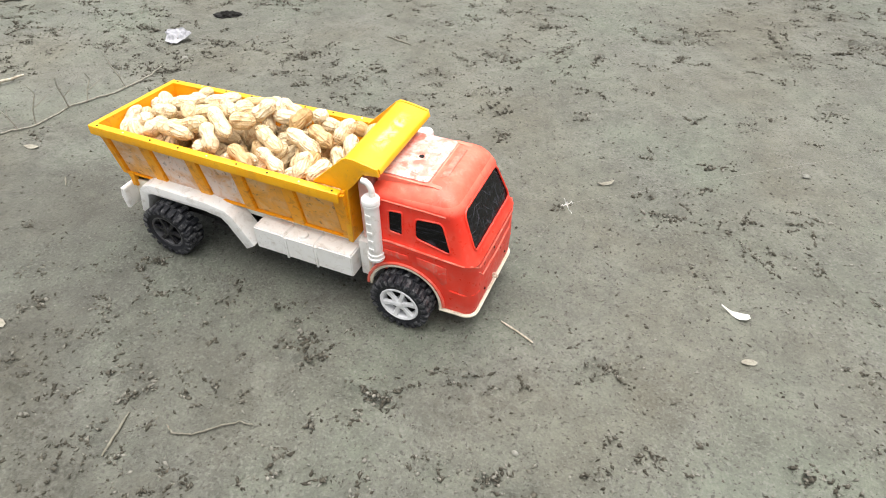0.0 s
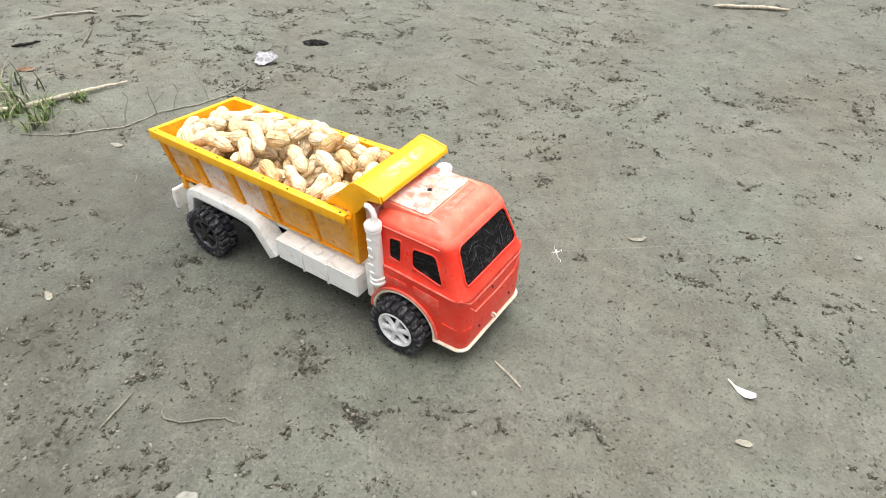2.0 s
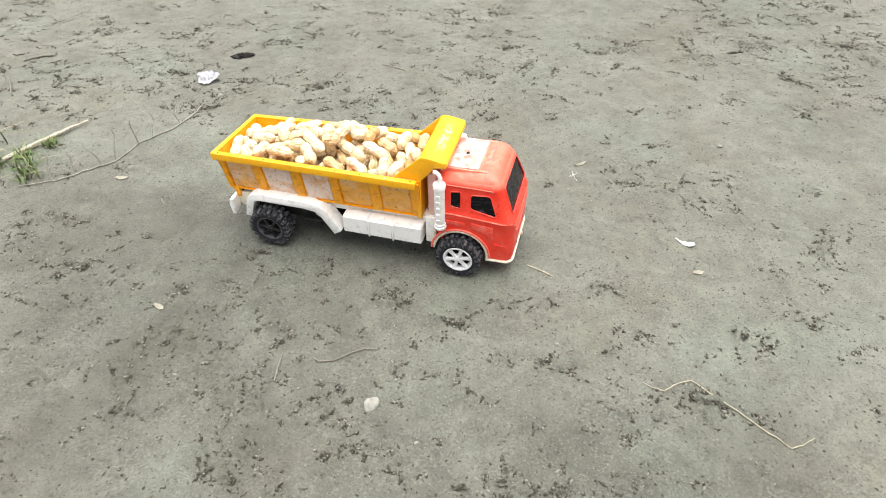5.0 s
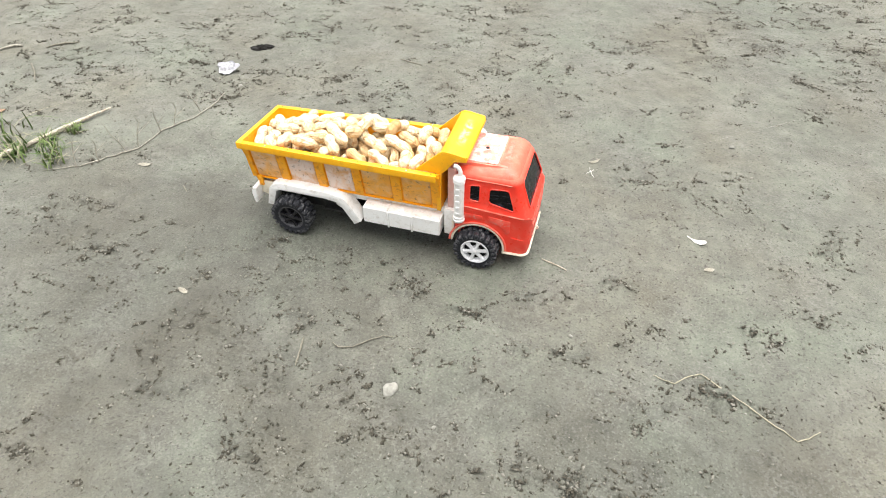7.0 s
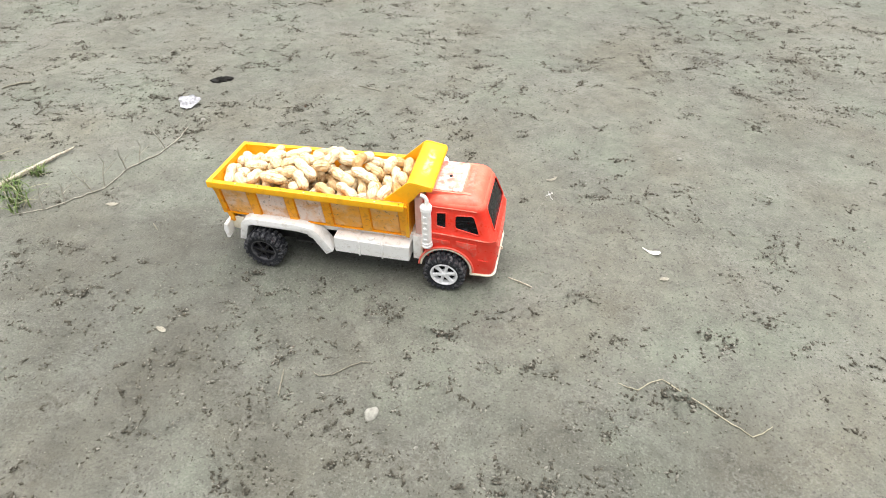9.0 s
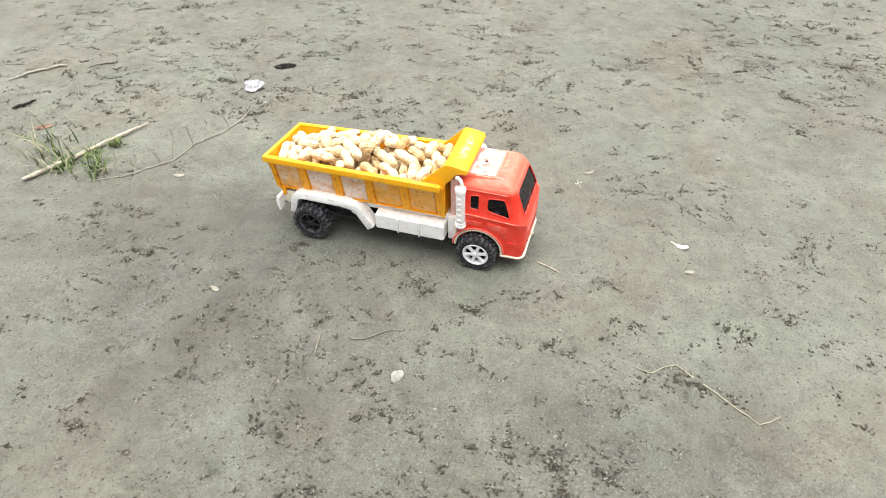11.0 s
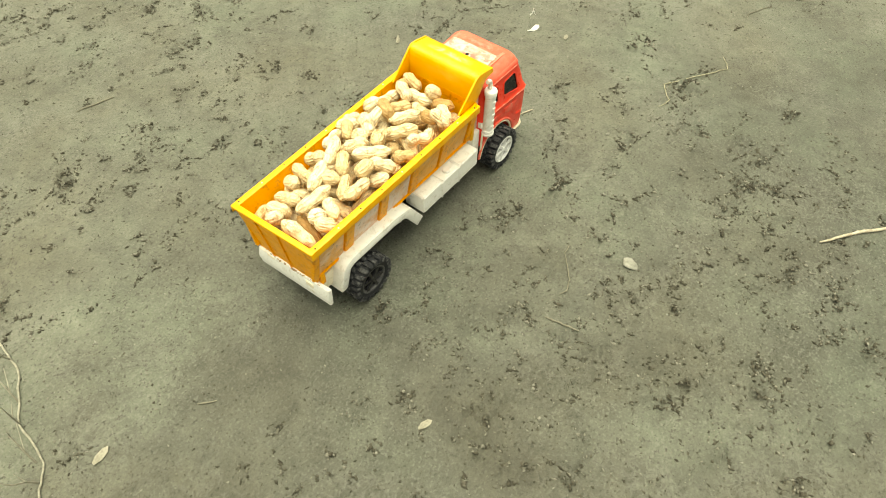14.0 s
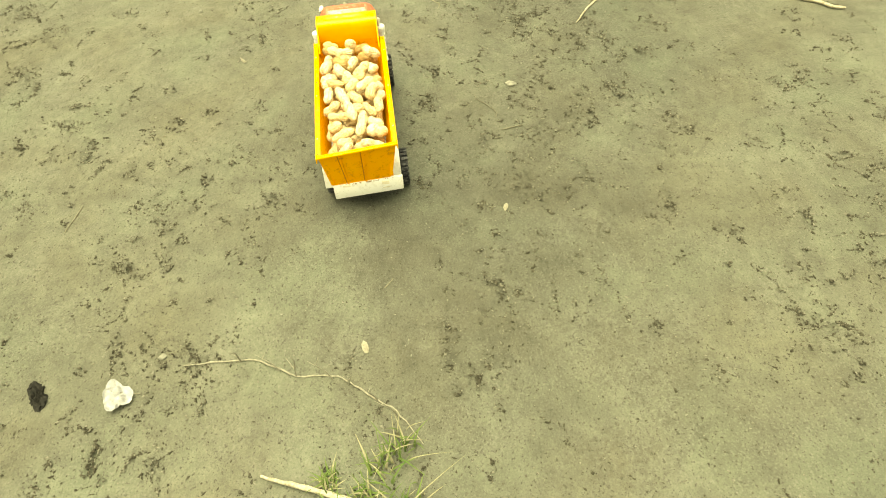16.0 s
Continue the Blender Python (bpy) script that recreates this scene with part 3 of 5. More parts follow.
# every scuff is a chewed patch: a few larger flakes, many fine crumbs, gathered in short rows
crumbs = []
for cx, cy, a, b, turn, deep in SCUFFS:
    rows = [(rng.normal(0, 0.55 * a), rng.normal(0, 0.6 * b), rng.normal(0.0, 0.7)) for _ in range(2 + int(3 * a / 0.02))]
    for _ in range(int(14 + 3.0e5 * a * b * deep)):
        u0, v0, lean = rows[int(rng.integers(len(rows)))]
        along = rng.normal(0, 0.25 * a + 0.002)
        u, v = u0 + along * math.cos(lean), v0 + along * math.sin(lean) + rng.normal(0, 0.0016)
        crumbs.append((cx + u * math.cos(turn) - v * math.sin(turn), cy + u * math.sin(turn) + v * math.cos(turn), 0.0007 + 0.0016 * rng.random() ** 1.7, rng.uniform(0.6, 1.3)))
    # strays round the patch
    for _ in range(int(2 + 2.5e4 * a * b)):
        crumbs.append((cx + rng.normal(0, 1.3 * a), cy + rng.normal(0, 1.3 * a), 0.0005 + 0.0014 * rng.random() ** 2.5, rng.uniform(0.5, 1.0)))
spread_n = 34000
crumbs += list(zip(rng.uniform(-1.2, 1.3, spread_n), rng.uniform(-0.8, 1.5, spread_n), 0.0006 + 0.0012 * rng.random(spread_n) ** 2.2, rng.uniform(0.5, 1.0, spread_n)))
lumps("mud_crumbs", CRUMB, [c for c in crumbs if not (-0.02 < c[0] < 0.31 and 0.045 < abs(c[1]) < 0.078)], "loose dark crumbs of torn-up damp mud", "soil")
grit = [(rng.uniform(-1.2, 1.3), rng.uniform(-0.8, 1.5), 0.0009 + 0.0016 * rng.random() ** 4, 0.6) for _ in range(420)]
lumps("pale_grit", STONE, grit, "tiny pale grit scattered on the mud", "grit")

# ---- toy tipper truck ----
truck = thing("toy_dump_truck", "red and yellow plastic toy tipper truck loaded with peanuts", "toy truck", at=pose(0, -0.002, 0))


def build_bed():
    """Tapered open tub: rim, four walls, floor, side ribs, worn panels, headboard with a visor over the cab."""
    lo, hi = 0.078, 0.142
    def tub(z):
        k = (z - lo) / (hi - lo)
        return -0.0590 - 0.0085 * k, 0.225 - 0.001 * k, 0.0455 + 0.0115 * k
    bm = bmesh.new()
    t = 0.0022
    rows = []
    for z, inset in ((lo, 0), (hi, 0), (hi, t), (lo + 0.003, t)):
        x0, x1, h = tub(z)
        rows.append([bm.verts.new(p) for p in ((x0 + inset, -h + inset, z), (x1 - inset, -h + inset, z), (x1 - inset, h - inset, z), (x0 + inset, h - inset, z))])
    for r0, r1 in zip(rows, rows[1:]):
        for k in range(4):
            bm.faces.new((r0[k], r0[(k + 1) % 4], r1[(k + 1) % 4], r1[k]))
    bm.faces.new(rows[0][::-1])
    bm.faces.new(rows[-1])
    bmesh.ops.recalc_face_normals(bm, faces=bm.faces)
    bmesh.ops.bevel(bm, geom=list(bm.edges), offset=0.0006, segments=2, affect="EDGES")
    bed = part("dump_bed", bm, YELLOW_SIDE, truck, "open yellow tub with a rolled rim")
    # rim: rear and side bars of an angle section
    for sgn in (-1, 1):
        prof = [(sgn * 0.0545, 0.1425), (sgn * 0.0625, 0.1425), (sgn * 0.0630, 0.1325), (sgn * 0.0612, 0.1325), (sgn * 0.0600, 0.1395), (sgn * 0.0545, 0.1400)]
        part("rim", prism_bm(prof, "x", -0.0712, 0.2215, 0.0007), YELLOW, bed)
        for k in range(9):
            x = -0.062 + k * 0.0345
            part("rivet", lathe_bm([(0, 0.1433), (0.0009, 0.1431), (0.0011, 0.1425)], 8, "z", (x, sgn * 0.059, 0)), CREAM if k % 3 == 1 else NEAR_BLACK, bed)
    prof = [(-0.0650, 0.1427), (-0.0712, 0.1427), (-0.0717, 0.1398), (-0.0702, 0.1396), (-0.0696, 0.1412), (-0.0650, 0.1412)]
    part("rear_rim", prism_bm(prof, "y", -0.0622, 0.0622, 0.0006), YELLOW, bed)
    # side ribs stand proud, worn printed panels lie between them
    ribs = [(-0.0655, -0.057), (-0.016, -0.002), (0.042, 0.056), (0.098, 0.111), (0.155, 0.169), (0.212, 0.2245)]
    for sgn in (-1, 1):
        def wall(x0, x1, z0, z1, out, thick):
            b = bmesh.new()
            vs = []
            for o in (out - thick, out):
                for x, z in ((x0, z0), (x1, z0), (x1, z1), (x0, z1)):
                    vs.append(b.verts.new((x, sgn * (tub(z)[2] + o), z)))
            for f in ((0, 1, 2, 3), (7, 6, 5, 4), (0, 4, 5, 1), (1, 5, 6, 2), (2, 6, 7, 3), (3, 7, 4, 0)):
                b.faces.new([vs[i] for i in f])
            bmesh.ops.recalc_face_normals(b, faces=b.faces)
            bmesh.ops.bevel(b, geom=list(b.edges), offset=0.0007, segments=2, affect="EDGES")
            return b
        for x0, x1 in ribs:
            part("rib", wall(x0, x1, 0.0785, 0.1395, 0.0034, 0.0050), YELLOW_SIDE, bed)
        for k, ((_, x0), (x1, _)) in enumerate(zip(ribs, ribs[1:])):
            part("side_panel", wall(x0 + 0.0012, x1 - 0.0012, 0.0805, 0.1285, 0.0012, 0.0020), (PRINT_WARM, PRINT, PRINT, PRINT_ORANGE, PRINT_ORANGE)[k], bed, ("printed panel worn to peach", "worn pale printed panel", "worn pale printed panel", "printed panel stained orange", "printed panel stained orange")[k])
        part("lower_ledge", wall(-0.0655, 0.2245, 0.0772, 0.0800, 0.0034, 0.0050), YELLOW_SIDE, bed)
    # tail plate hangs a little below the tub; two thin upright ribs
    def tail(y0, y1, z0, z1, out, thick):
        b = bmesh.new()
        vs = []
        for o in (out, out - thick):
            for side, z in ((y0, z0), (y1, z0), (y1, z1), (y0, z1)):
                vs.append(b.verts.new((-0.0590 - 0.0085 * (z - 0.078) / 0.064 - o, side * (0.0480 + 0.0115 * (z - 0.078) / 0.064), z)))
        for f in ((0, 1, 2, 3), (7, 6, 5, 4), (0, 4, 5, 1), (1, 5, 6, 2), (2, 6, 7, 3), (3, 7, 4, 0)):
            b.faces.new([vs[i] for i in f])
        bmesh.ops.recalc_face_normals(b, faces=b.faces)
        bmesh.ops.bevel(b, geom=list(b.edges), offset=0.0005, segments=2, affect="EDGES")
        return b
    gate = part("tail_plate", tail(-1, 1, 0.0685, 0.1405, 0.0022, 0.0030), YELLOW_SIDE, bed)
    for y in (-0.14, 0.46):
        part("tail_rib", tail(y - 0.020, y + 0.040, 0.0692, 0.1385, 0.0040, 0.0026), YELLOW_SIDE, gate)
        # the rib's shadow, laid on as a dark strip
        part("tail_groove", tail(y + 0.041, y + 0.072, 0.0692, 0.1385, 0.0030, 0.0012), YELLOW_SHADE, gate, "dark strip painted as shade beside the tail rib")
    # headboard: a sheet that rises and bends forward into the visor
    line = [(0.2220, 0.080), (0.2220, 0.150), (0.2221, 0.1645), (0.2232, 0.1712), (0.2258, 0.1755), (0.2300, 0.1772), (0.2370, 0.1768), (0.2585, 0.1728), (0.2603, 0.1712), (0.2605, 0.1672)]
    bm = bmesh.new()
    def width(i):
        return 0.0520 if i < 3 else (0.0518, 0.0510, 0.0500, 0.0498, 0.0500, 0.0500, 0.0500)[i - 3]
    front = [[bm.verts.new((x, s * width(i), z)) for s in (-1, -0.5, 0, 0.5, 1)] for i, (x, z) in enumerate(line)]
    for r0, r1 in zip(front, front[1:]):
        for k in range(4):
            bm.faces.new((r0[k], r0[k + 1], r1[k + 1], r1[k]))
    bmesh.ops.recalc_face_normals(bm, faces=bm.faces)
    bmesh.ops.solidify(bm, geom=list(bm.faces), thickness=0.0022)
    part("headboard", bm, VISOR, bed, "yellow headboard bent forward as a visor", smooth=50)
    for sgn in (-1, 1):
        cheek = [(0.1900, 0.1420), (0.2215, 0.1722), (0.2242, 0.1748), (0.2290, 0.1778), (0.2370, 0.1774), (0.2585, 0.1734), (0.2602, 0.1660), (0.2440, 0.1640), (0.2340, 0.1500), (0.2265, 0.1420), (0.2255, 0.0790), (0.2200, 0.0790), (0.2200, 0.1420)]
        part("cheek", prism_bm(cheek, "y", sgn * 0.0505, sgn * 0.0530, 0.0006), YELLOW, bed)
    return bed


def sag(x, y):
    """The tub is warped: its far rear corner hangs lower than the rest."""
    return 0.0115 * np.clip((0.215 - np.asarray(x)) / 0.285, 0, 1) * np.clip((np.asarray(y) + 0.063) / 0.126, 0, 1)


def warp_bed(bed):
    for ob in (bed, *bed.children_recursive):
        n = len(ob.data.vertices)
        co = np.empty(3 * n)
        ob.data.vertices.foreach_get("co", co)
        co = co.reshape(n, 3)
        co[:, 2] -= sag(co[:, 0], co[:, 1])
        ob.data.vertices.foreach_set("co", co.ravel())
        ob.data.update()


warp_bed(build_bed())


def arch_line(r, n, a0=-12.0, a1=196.0, cx=0.279, cz=0.031):
    return [(cx + r * math.cos(radians(a0 + (a1 - a0) * k / n)), cz + r * math.sin(radians(a0 + (a1 - a0) * k / n))) for k in range(n + 1)]


RINGS = [  # height, back, front, half width, corner radius
    (0.0265, 0.2440, 0.3480, 0.0525, 0.011), (0.0330, 0.2435, 0.3500, 0.0540, 0.012), (0.0600, 0.2435, 0.3512, 0.0548, 0.012), (0.0895, 0.2435, 0.3510, 0.0548, 0.012), (0.0925, 0.2435, 0.3516, 0.0556, 0.012),
    (0.0955, 0.2435, 0.3500, 0.0546, 0.012), (0.0990, 0.2440, 0.3478, 0.0532, 0.012), (0.1200, 0.2440, 0.3405, 0.0512, 0.012), (0.1370, 0.2445, 0.3338, 0.0498, 0.013),
    (0.1400, 0.2445, 0.3330, 0.0502, 0.013), (0.1425, 0.2450, 0.3312, 0.0496, 0.013), (0.1475, 0.2450, 0.3285, 0.0478, 0.013), (0.1520, 0.2455, 0.3250, 0.0450, 0.013), (0.1552, 0.2460, 0.3205, 0.0412, 0.013),
    (0.1570, 0.2470, 0.3150, 0.0370, 0.012), (0.1578, 0.2490, 0.3080, 0.0310, 0.010)]


def soft_corners(outline, r, n=4):
    """A polygon with each corner turned into a short arc."""
    out = []
    for i, q in enumerate(outline):
        q, a, b = Vector(q), Vector(outline[i - 1]), Vector(outline[(i + 1) % len(outline)])
        reach = min(r, 0.45 * (a - q).length, 0.45 * (b - q).length)
        p0, p1 = q + (a - q).normalized() * reach, q + (b - q).normalized() * reach
        out += [tuple(p0.lerp(q, k / n).lerp(q.lerp(p1, k / n), k / n)) for k in range(n + 1)]
    return out


def build_cab():
    bm = bmesh.new()
    loops = [[bm.verts.new((x, y, z)) for x, y in rounded(x0, x1, -h, h, r, 6)] for z, x0, x1, h, r in RINGS]
    for l0, l1 in zip(loops, loops[1:]):
        n = len(l0)
        for k in range(n):
            bm.faces.new((l0[k], l0[(k + 1) % n], l1[(k + 1) % n], l1[k]))
    bm.faces.new(loops[0][::-1])
    bm.faces.new(loops[-1])
    # towards the back the roof falls away
    for v in bm.verts:
        v.co.z -= 0.0070 * min(max((v.co.z - 0.1430) / 0.0100, 0), 1) * min(max((0.3040 - v.co.x) / 0.0560, 0), 1)
    bmesh.ops.recalc_face_normals(bm, faces=bm.faces)
    front = soft_corners([(-0.0445, 0.1030), (0.0445, 0.1030), (0.0388, 0.1400), (-0.0388, 0.1400)], 0.0070, 5)
    small = soft_corners([(0.2650, 0.1080), (0.2790, 0.1062), (0.2790, 0.1318), (0.2650, 0.1302)], 0.0028)
    big = soft_corners([(0.2915, 0.1078), (0.3272, 0.1000), (0.3178, 0.1315), (0.2915, 0.1292)], 0.0050)
    cutters = [prism_bm(front, "x", 0.310, 0.365, 0)]
    # the windscreen pocket follows the lean of the front
    for v in cutters[0].verts:
        face = 0.3478 - (v.co.z - 0.099) * 0.366
        v.co.x = face + (0.012 if v.co.x > 0.34 else -0.0022)
    for sgn in (-1, 1):
        for o in (small, big):
            c = prism_bm(o, "y", 0.0, 0.08, 0)
            for v in c.verts:
                side = 0.0532 - (v.co.z - 0.099) * 0.0895
                v.co.y = sgn * (side + (0.012 if v.co.y > 0.04 else -0.0020))
            bmesh.ops.recalc_face_normals(c, faces=c.faces)
            cutters.append(c)
        cutters.append(prism_bm(arch_line(0.0375, 24, -25, 205), "y", sgn * 0.030, sgn * 0.075, 0))
    cutters.append(box_bm(0.25, 0.343, -0.048, 0.048, 0.015, 0.0300, 0))
    for c in cutters:
        bmesh.ops.recalc_face_normals(c, faces=c.faces)
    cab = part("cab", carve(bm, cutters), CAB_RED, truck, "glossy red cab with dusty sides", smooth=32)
    # upward roof faces take the paler red that holds the painted sky sheen
    cab.data.materials.append(RED_FADED_SHEEN)
    for poly in cab.data.polygons:
        if poly.normal.z > 0.55 and poly.center.z > 0.145:
            poly.material_index = 1
    # window panes at the bottom of their pockets, each in a raised red frame
    def pane(outline, axis, sgn, name, label):
        b = bmesh.new()
        vs = []
        for depth in (0.0006, -0.0006):
            for u, w in outline:
                if axis == "x":
                    vs.append(b.verts.new((0.3478 - (w - 0.099) * 0.366 - 0.0014 + depth, u, w)))
                else:
                    vs.append(b.verts.new((u, sgn * (0.0532 - (w - 0.099) * 0.0895 - 0.0013 + depth), w)))
        n = len(outline)
        b.faces.new(vs[:n])
        b.faces.new(vs[n:][::-1])
        for k in range(n):
            b.faces.new((vs[k], vs[n + k], vs[n + (k + 1) % n], vs[(k + 1) % n]))
        bmesh.ops.recalc_face_normals(b, faces=b.faces)
        ob = part(name, b, PANE_WORN if axis == "x" else PANE, cab, label)
        rim = []
        for u, w in outline + outline[:1]:
            rim.append((0.3482 - (w - 0.099) * 0.366, u, w) if axis == "x" else (u, sgn * (0.0533 - (w - 0.099) * 0.0895), w))
        part("window_frame", tube_bm(rim, 0.0009, 6), RED, cab)
        return ob
    pane(front, "x", 1, "windscreen", "scratched glossy black windscreen")
    for sgn in (-1, 1):
        pane(small, "y", sgn, "quarter_window", "small black side window")
        pane(big, "y", sgn, "door_window", "black door window")
    # worn raised roof plate, its screw hole, the shallow roof steps
    part("roof_plate", prism_bm(rounded(0.2490, 0.2975, -0.0345, 0.0345, 0.004, 3), "z", 0.1572, 0.1588, 0.0006), ROOF, cab, "roof plate rubbed pale round a screw hole")
    # no hole is cut: a dark disc gives its shade
    part("screw_hole", lathe_bm([(0, 0.1594), (0.0024, 0.1594), (0.0026, 0.1586)], 14, "z", (0.276, -0.001, 0)), RECESS_SHADE, cab, "dark disc painted as the screw hole's shade")
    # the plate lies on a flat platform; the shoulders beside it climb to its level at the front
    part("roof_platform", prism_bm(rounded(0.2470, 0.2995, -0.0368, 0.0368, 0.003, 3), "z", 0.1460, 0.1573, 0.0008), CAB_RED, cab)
    for sgn in (-1, 1):
        fin = prism_bm([(0.2900, 0.1572), (0.3000, 0.1582), (0.3110, 0.1570), (0.2990, 0.1520), (0.2900, 0.1500)], "y", sgn * 0.0325, sgn * 0.0372, 0.0007)
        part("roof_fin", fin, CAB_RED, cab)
    part("roof_step", prism_bm([(0.3030, -0.022), (0.3095, -0.018), (0.3095, 0.026), (0.3030, 0.022)], "z", 0.1560, 0.1581, 0.0004), RED_EDGE, cab)
    # pressed lines: belt, door, lower waist, front crease
    for sgn in (-1, 1):
        ys = sgn * 0.0551
        part("belt_line", tube_bm([(0.246, sgn * 0.0553, 0.0965), (0.268, sgn * 0.0552, 0.0968), (0.300, sgn * 0.0553, 0.0945), (0.335, sgn * 0.0555, 0.0925), (0.341, sgn * 0.0552, 0.0925)], 0.0011, 6), RED_EDGE, cab)
        part("door_panel", prism_bm([(0.2930, 0.0865), (0.3230, 0.0835), (0.3235, 0.0640), (0.3180, 0.0610), (0.3090, 0.0725), (0.2935, 0.0775)], "y", sgn * 0.0540, sgn * 0.0556, 0.0006), RED_DUSTY, cab, "dusty raised door panel")
        part("door_step", prism_bm([(0.2480, 0.0860), (0.2840, 0.0850), (0.2850, 0.0800), (0.2780, 0.0780), (0.2480, 0.0790)], "y", sgn * 0.0540, sgn * 0.0556, 0.0006), RED_DUSTY, cab)
        part("arch_flare", tube_bm([(x, sgn * 0.0552, z) for x, z in arch_line(0.0405, 20, 0, 176)], 0.0016, 6), RED_EDGE, cab)
        part("corner_seam", tube_bm([(0.326, sgn * 0.0553, 0.0560), (0.3400, sgn * 0.0550, 0.0545), (0.3482, sgn * 0.0505, 0.0545), (0.3514, sgn * 0.0430, 0.0550)], 0.0006, 5), RED, cab)
        part("drip_rail", tube_bm([(0.247, sgn * 0.0503, 0.1400), (0.300, sgn * 0.0503, 0.1398), (0.321, sgn * 0.0502, 0.1392)], 0.0009, 6), RED_EDGE, cab)
    part("front_crease", tube_bm([(0.3504, -0.0440, 0.0800), (0.3511, -0.036, 0.0700), (0.3512, 0.0, 0.0680), (0.3511, 0.036, 0.0700), (0.3504, 0.0440, 0.0800)], 0.0011, 6), RED_EDGE, cab)
    part("front_crease", tube_bm([(0.3462, -0.0535, 0.0935), (0.3490, -0.0490, 0.0900), (0.3508, -0.0440, 0.0858), (0.3511, 0.0, 0.0845), (0.3508, 0.0440, 0.0858), (0.3490, 0.0490, 0.0900), (0.3462, 0.0535, 0.0935)], 0.0011, 6), RED_EDGE, cab)
    # small dark studs painted as the shade of moulding holes
    for y, z in ((-0.028, 0.0440), (0.028, 0.0440), (-0.006, 0.0790)):
        part("moulding_hole", lathe_bm([(0, 0.0010), (0.0010, 0.0009), (0.0012, 0)], 10, "x", (0.3508, y, z)), RECESS_SHADE, cab)
    # pale lower rim that follows wheel arches and the front
    for sgn in (-1, 1):
        part("arch_rim", tube_bm([(x, sgn * 0.0546, z) for x, z in arch_line(0.0372, 24, -8, 172)], 0.0017, 6), CREAM, cab, "cream plastic edge of the wheel arch")
        part("rear_edge", tube_bm([(0.2418, sgn * 0.0546, 0.0330), (0.2422, sgn * 0.0546, 0.048), (0.2436, sgn * 0.0546, 0.075)], 0.0014, 6), CREAM, cab)
    lip = [(x, y, 0.0268) for x, y in rounded(0.2440, 0.3500, -0.0545, 0.0545, 0.011, 6) if x > 0.314]
    lip.sort(key=lambda p: math.atan2(p[1], p[0] - 0.30))
    lip = [(0.3150, -0.0545, 0.0262)] + lip + [(0.3150, 0.0545, 0.0262)]
    part("lower_rim", tube_bm(lip, 0.0019, 6), CREAM, cab, "cream lower edge of the cab")
    part("tow_eye", tube_bm([(0.3500 + 0.003 + 0.0026 * math.cos(a), -0.004, 0.0400 + 0.0026 * math.sin(a)) for a in (k * math.tau / 12 for k in range(13))], 0.0010, 6), CREAM, cab)
    return cab


build_cab()


